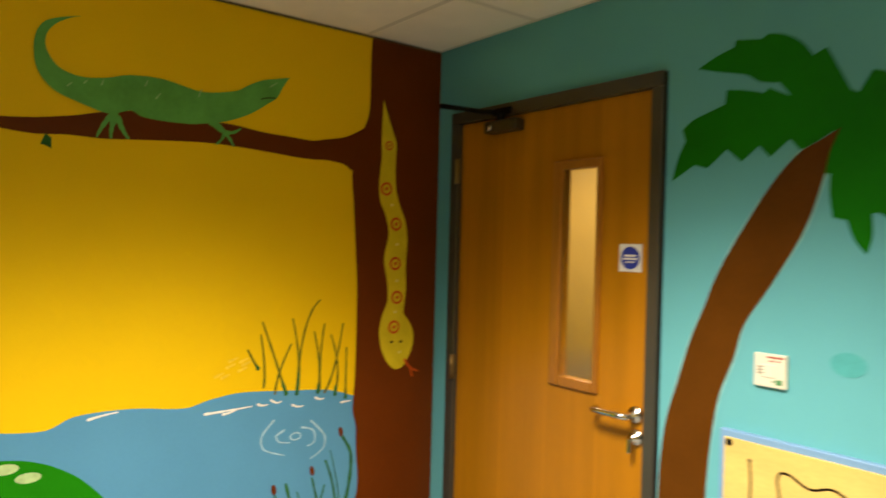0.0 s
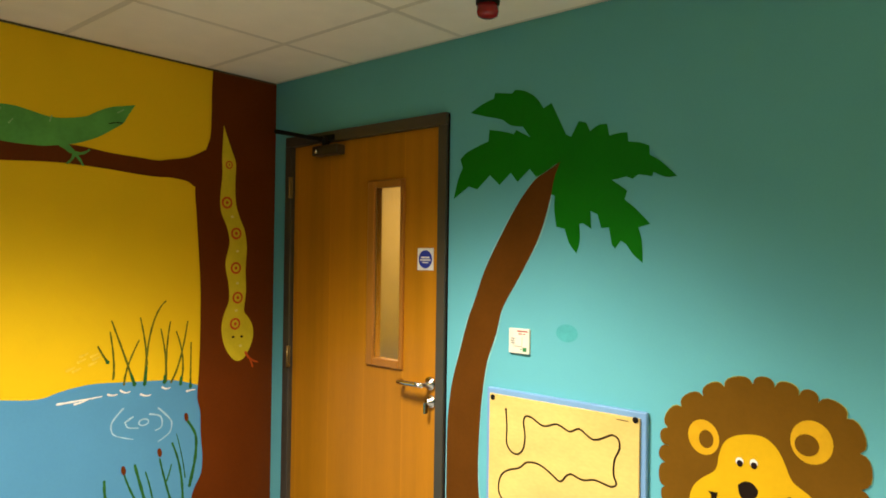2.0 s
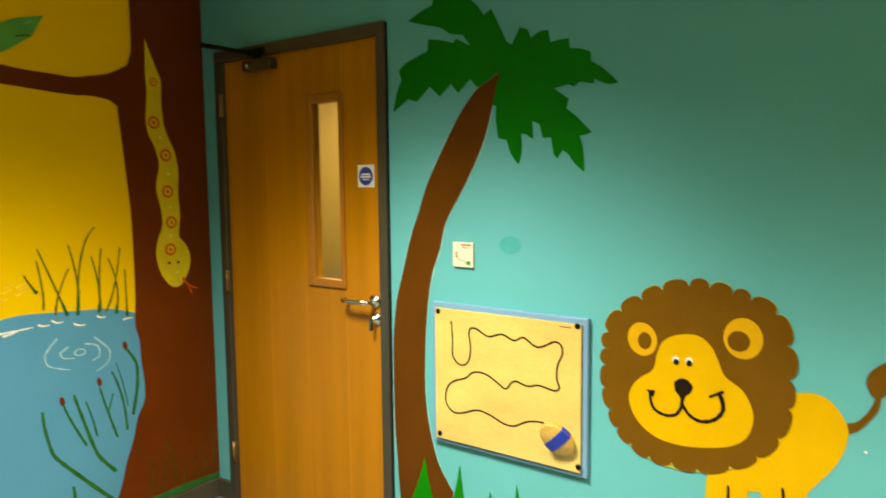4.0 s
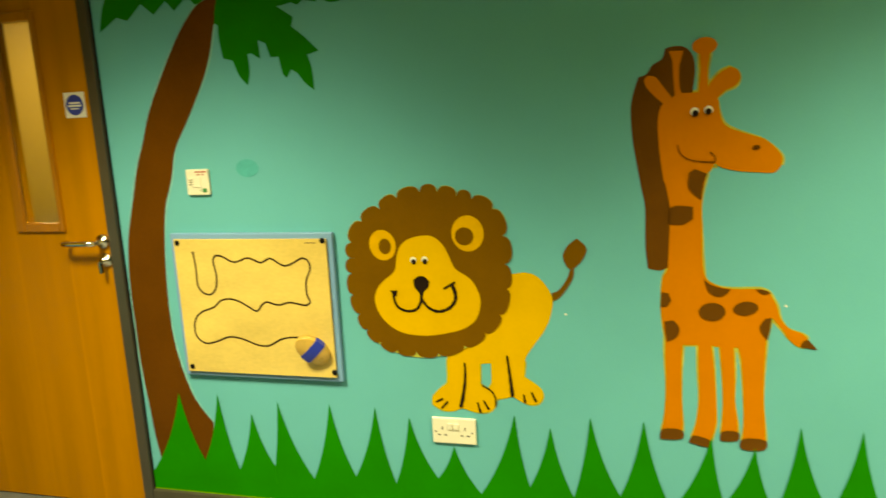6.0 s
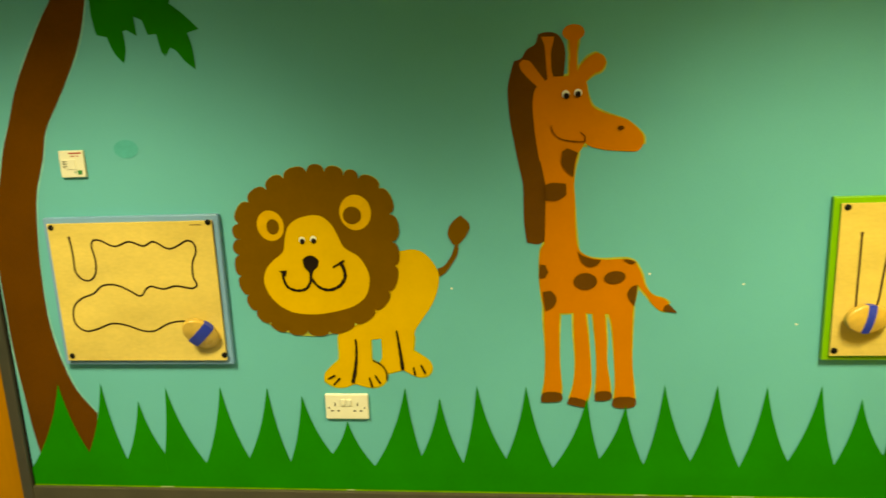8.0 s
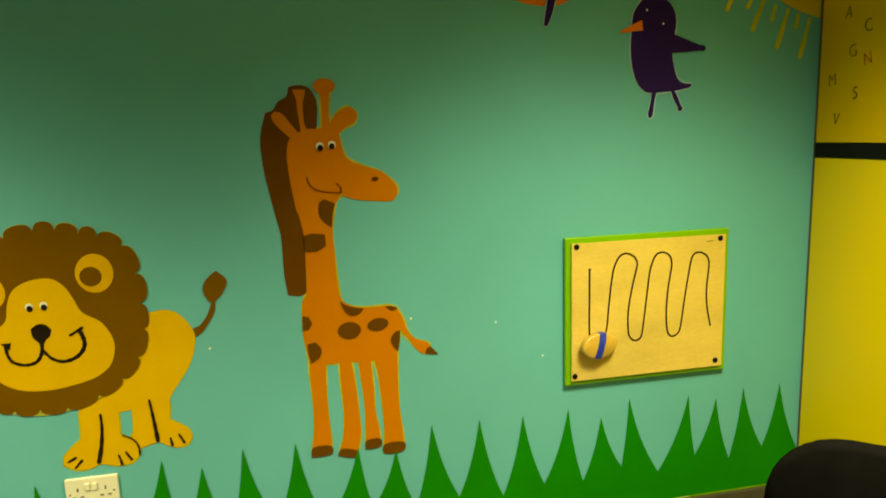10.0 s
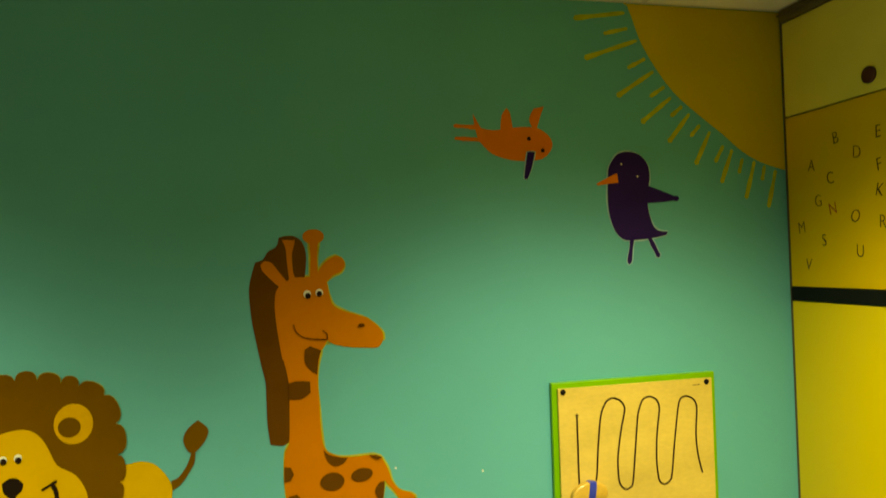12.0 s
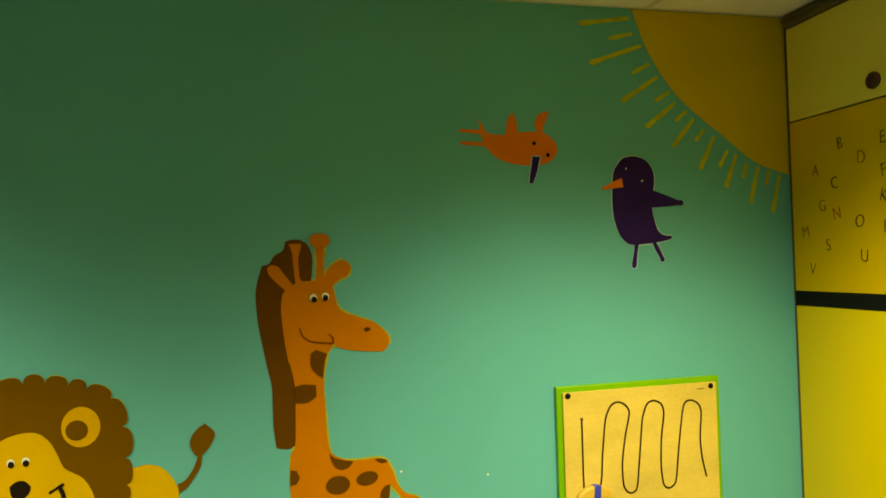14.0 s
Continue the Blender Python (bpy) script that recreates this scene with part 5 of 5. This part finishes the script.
def slider_band(turn, a, b, lift, thick, dome, half, lean, n=14):
    """A painted band right round the puck, a little proud of it."""
    bm = bmesh.new()
    c, s = math.cos(lean), math.sin(lean)
    cols = []
    for u in (-half, -half / 2, 0, half / 2, half):
        # where the line at u leaves the oval
        qa, qb, qc = (s / a) ** 2 + (c / b) ** 2, 2 * u * c * s * (1 / b**2 - 1 / a**2), (u * c / a) ** 2 + (u * s / b) ** 2 - 1.03
        root = math.sqrt(qb * qb - 4 * qa * qc)
        lo, hi = (-qb - root) / (2 * qa), (-qb + root) / (2 * qa)
        loop = []
        for k in range(n + 1):
            w = lo + (hi - lo) * k / n
            x, z = u * c - w * s, u * s + w * c
            r2 = min((x / a) ** 2 + (z / b) ** 2, 1.0)
            loop.append(bm.verts.new(turn @ Vector((x, -(lift + thick / 2 + dome * (1 - r2) + 0.0012), z))))
        for w in (hi, lo):
            loop.append(bm.verts.new(turn @ Vector((u * c - w * s, -(lift - thick / 2 - 0.001), u * s + w * c))))
        cols.append(loop)
    m = len(cols[0])
    for p, q in zip(cols, cols[1:]):
        for i in range(m):
            bm.faces.new((p[i], p[(i + 1) % m], q[(i + 1) % m], q[i]))
    bm.faces.new(cols[0])
    bm.faces.new(cols[-1][::-1])
    return bm


def play_board(x0, x1, z0, z1, edge, edge_word, groove, screws, mark, knob, spin, tilt, lean, half):
    board = thing("play_board", ((x0 + x1) / 2, 0, z0), f"birch plywood tracing board with {edge_word} edge and wooden slider", "play board", "wall play boards")
    part("backing", box((x0, -0.020, z0), (x1, -0.0005, z1), 0.004, 2), edge, board, f"{edge_word} painted edge")
    m = 0.019
    face = part("face", box((x0 + m, -0.0305, z0 + m), (x1 - m, -0.0202, z1 - m), 0.001), BEECH, board, "varnished birch face with a routed groove")
    carve(face, groove_cutter(groove, 0.0070, -0.034, -0.0225), GROOVE)
    (gx, gz) = groove[0]
    part("start_hole", lathe([(0.0056, -0.0308), (0.0056, -0.0300)], (gx, 0, gz), "y", 16), GROOVE, board, "round start hole of the groove")
    for x, z in screws:
        part("screw", lathe([(0.0095, -0.0305), (0.0095, -0.0330), (0.007, -0.035)], (x, 0, z), "y", 16), BLACK, board, "black screw cap", True)
    (ax, az), (bx, bz) = mark
    part("print_line", box((ax, -0.0312, az - 0.0012), (bx, -0.0306, az + 0.0012)), GROOVE, board)
    kx, kz = knob
    turn = Matrix.Translation((kx, 0, kz)) @ Matrix.Rotation(spin, 4, "Y") @ Matrix.Translation((0, -0.055, 0)) @ Matrix.Rotation(tilt, 4, "Z") @ Matrix.Translation((0, 0.055, 0))
    size = (0.066, 0.043, 0.055, 0.021, 0.008)
    slider = part("slider", slider_body(turn, *size), SLIDER_WOOD, board, "oval wooden slider", True)
    part("band", slider_band(turn, *size, half, lean), BAND_BLUE, slider, "royal blue painted band")
    part("pin", lathe([(0.012, -0.050), (0.012, -0.0300)], (kx, 0, kz), "y", 14), BEECH, slider)


play_board(1.341, 1.952, 0.573, 1.094, EDGE_BLUE, "powder blue", GROOVE_A, SCREWS_A, MARKS[:2], (1.866, 0.698), 0.80, 0.34, 0.0, 0.0185)
play_board(3.862, 4.476, 0.585, 1.102, EDGE_GREEN, "lime green", GROOVE_B, SCREWS_B, MARKS[2:], (3.969, 0.733), -0.06, 0.12, -0.30, 0.0125)

# ---- black chair ----
def chair(x, y, turn_deg):
    seat = thing("chair", (x, y, 0), "black fabric stacking chair with a rounded backrest", "chair")
    turn = Matrix.Translation((x, y, 0)) @ Matrix.Rotation(radians(turn_deg), 4, "Z")
    def put(name, bm, mat, label="", smooth=False):
        bm.transform(turn)
        part(name, bm, mat, seat, label, smooth)
    # backrest: a padded panel with a well-rounded top, facing +y
    def pad(w, h, r, lo, hi, n=8):
        bm = bmesh.new()
        out = []
        for cx, cz, a0 in ((w - r, h - r, 0), (-w + r, h - r, 90), (-w + 0.05, -h + 0.05, 180), (w - 0.05, -h + 0.05, 270)):
            rr = r if cz > 0 else 0.05
            out += [(cx + rr * math.cos(radians(a0 + 90 * i / n)), cz + rr * math.sin(radians(a0 + 90 * i / n))) for i in range(n + 1)]
        rings = [[bm.verts.new((px * s, yy, pz * s)) for px, pz in out] for s, yy in ((0.93, lo), (1.0, lo + 0.012), (1.0, hi - 0.012), (0.93, hi))]
        for p, q in zip(rings, rings[1:]):
            for i in range(len(out)):
                bm.faces.new((p[i], p[(i + 1) % len(out)], q[(i + 1) % len(out)], q[i]))
        bm.faces.new(rings[0][::-1])
        bm.faces.new(rings[-1])
        return bm
    back = pad(0.225, 0.20, 0.17, -0.025, 0.025)
    back.transform(Matrix.Translation((0, 0, 0.565)))
    put("backrest", back, FABRIC, "", True)
    cushion = pad(0.22, 0.21, 0.10, -0.025, 0.025)
    cushion.transform(Matrix.Translation((0, 0.27, 0.44)) @ Matrix.Rotation(radians(-90), 4, "X"))
    put("seat", cushion, FABRIC, "", True)
    for s in (-1, 1):
        put("leg", tube(bmesh.new(), [(0.19 * s, -0.06, 0.0), (0.19 * s, -0.02, 0.42), (0.16 * s, 0.0, 0.52)], 0.011, 10), BLACK, "", True)
        put("leg", tube(bmesh.new(), [(0.235 * s, 0.52, 0.0), (0.235 * s, 0.44, 0.41), (0.235 * s, 0.0, 0.415)], 0.011, 10), BLACK, "", True)


chair(4.185, -1.0, -44)

# ---- letters on the partition ----
LETTERS = {"B": (-0.243, 1.89), "E": (-0.412, 1.88), "D": (-0.33, 1.829), "A": (-0.13, 1.812), "F": (-0.412, 1.777), "C": (-0.216, 1.759), "K": (-0.409, 1.699), "G": (-0.158, 1.686),
           "N": (-0.221, 1.655), "O": (-0.312, 1.623), "R": (-0.419, 1.599), "M": (-0.074, 1.598), "S": (-0.176, 1.549), "U": (-0.329, 1.509), "V": (-0.1, 1.466)}
INK = material("dark_brown_ink", (0.045, 0.022, 0.008), 0.5, mottle=0.25, scale=60)
PENCIL = material("faded_brown_ink", (0.16, 0.085, 0.012), 0.5, mottle=0.25, scale=60)
letters = thing("painted_letters", (ROOM_W, -0.25, 1.45), "small hand-painted dark alphabet letters on the yellow panel", "lettering")
for k, (ch, (y, z)) in enumerate(LETTERS.items()):
    cu = bpy.data.curves.new("letter", "FONT")
    cu.body, cu.size, cu.align_x, cu.align_y, cu.extrude = ch, 0.060, "CENTER", "CENTER", 0.0006
    cu.offset = -0.0012
    cu.shear = 0.12 * math.sin(k * 2.3)
    ob = bpy.data.objects.new("letter", cu)
    me = bpy.data.meshes.new_from_object(ob)
    bpy.data.objects.remove(ob)
    lean = Matrix.Rotation(radians(9 * math.sin(k * 1.7 + 1)), 4, "Z") @ Matrix.Diagonal((0.8, 1.0, 1.0, 1))
    face = Matrix(((0, 0, -1, ROOM_W - 0.0012), (-1, 0, 0, y), (0, 1, 0, z), (0, 0, 0, 1)))
    me.transform(Matrix.Translation(-letters.location) @ face @ lean)
    me.materials.append({"N": RED, "A": PENCIL, "D": PENCIL, "G": PENCIL, "M": PENCIL}.get(ch, INK))
    ob = new("letter", me)
    ob.parent = letters
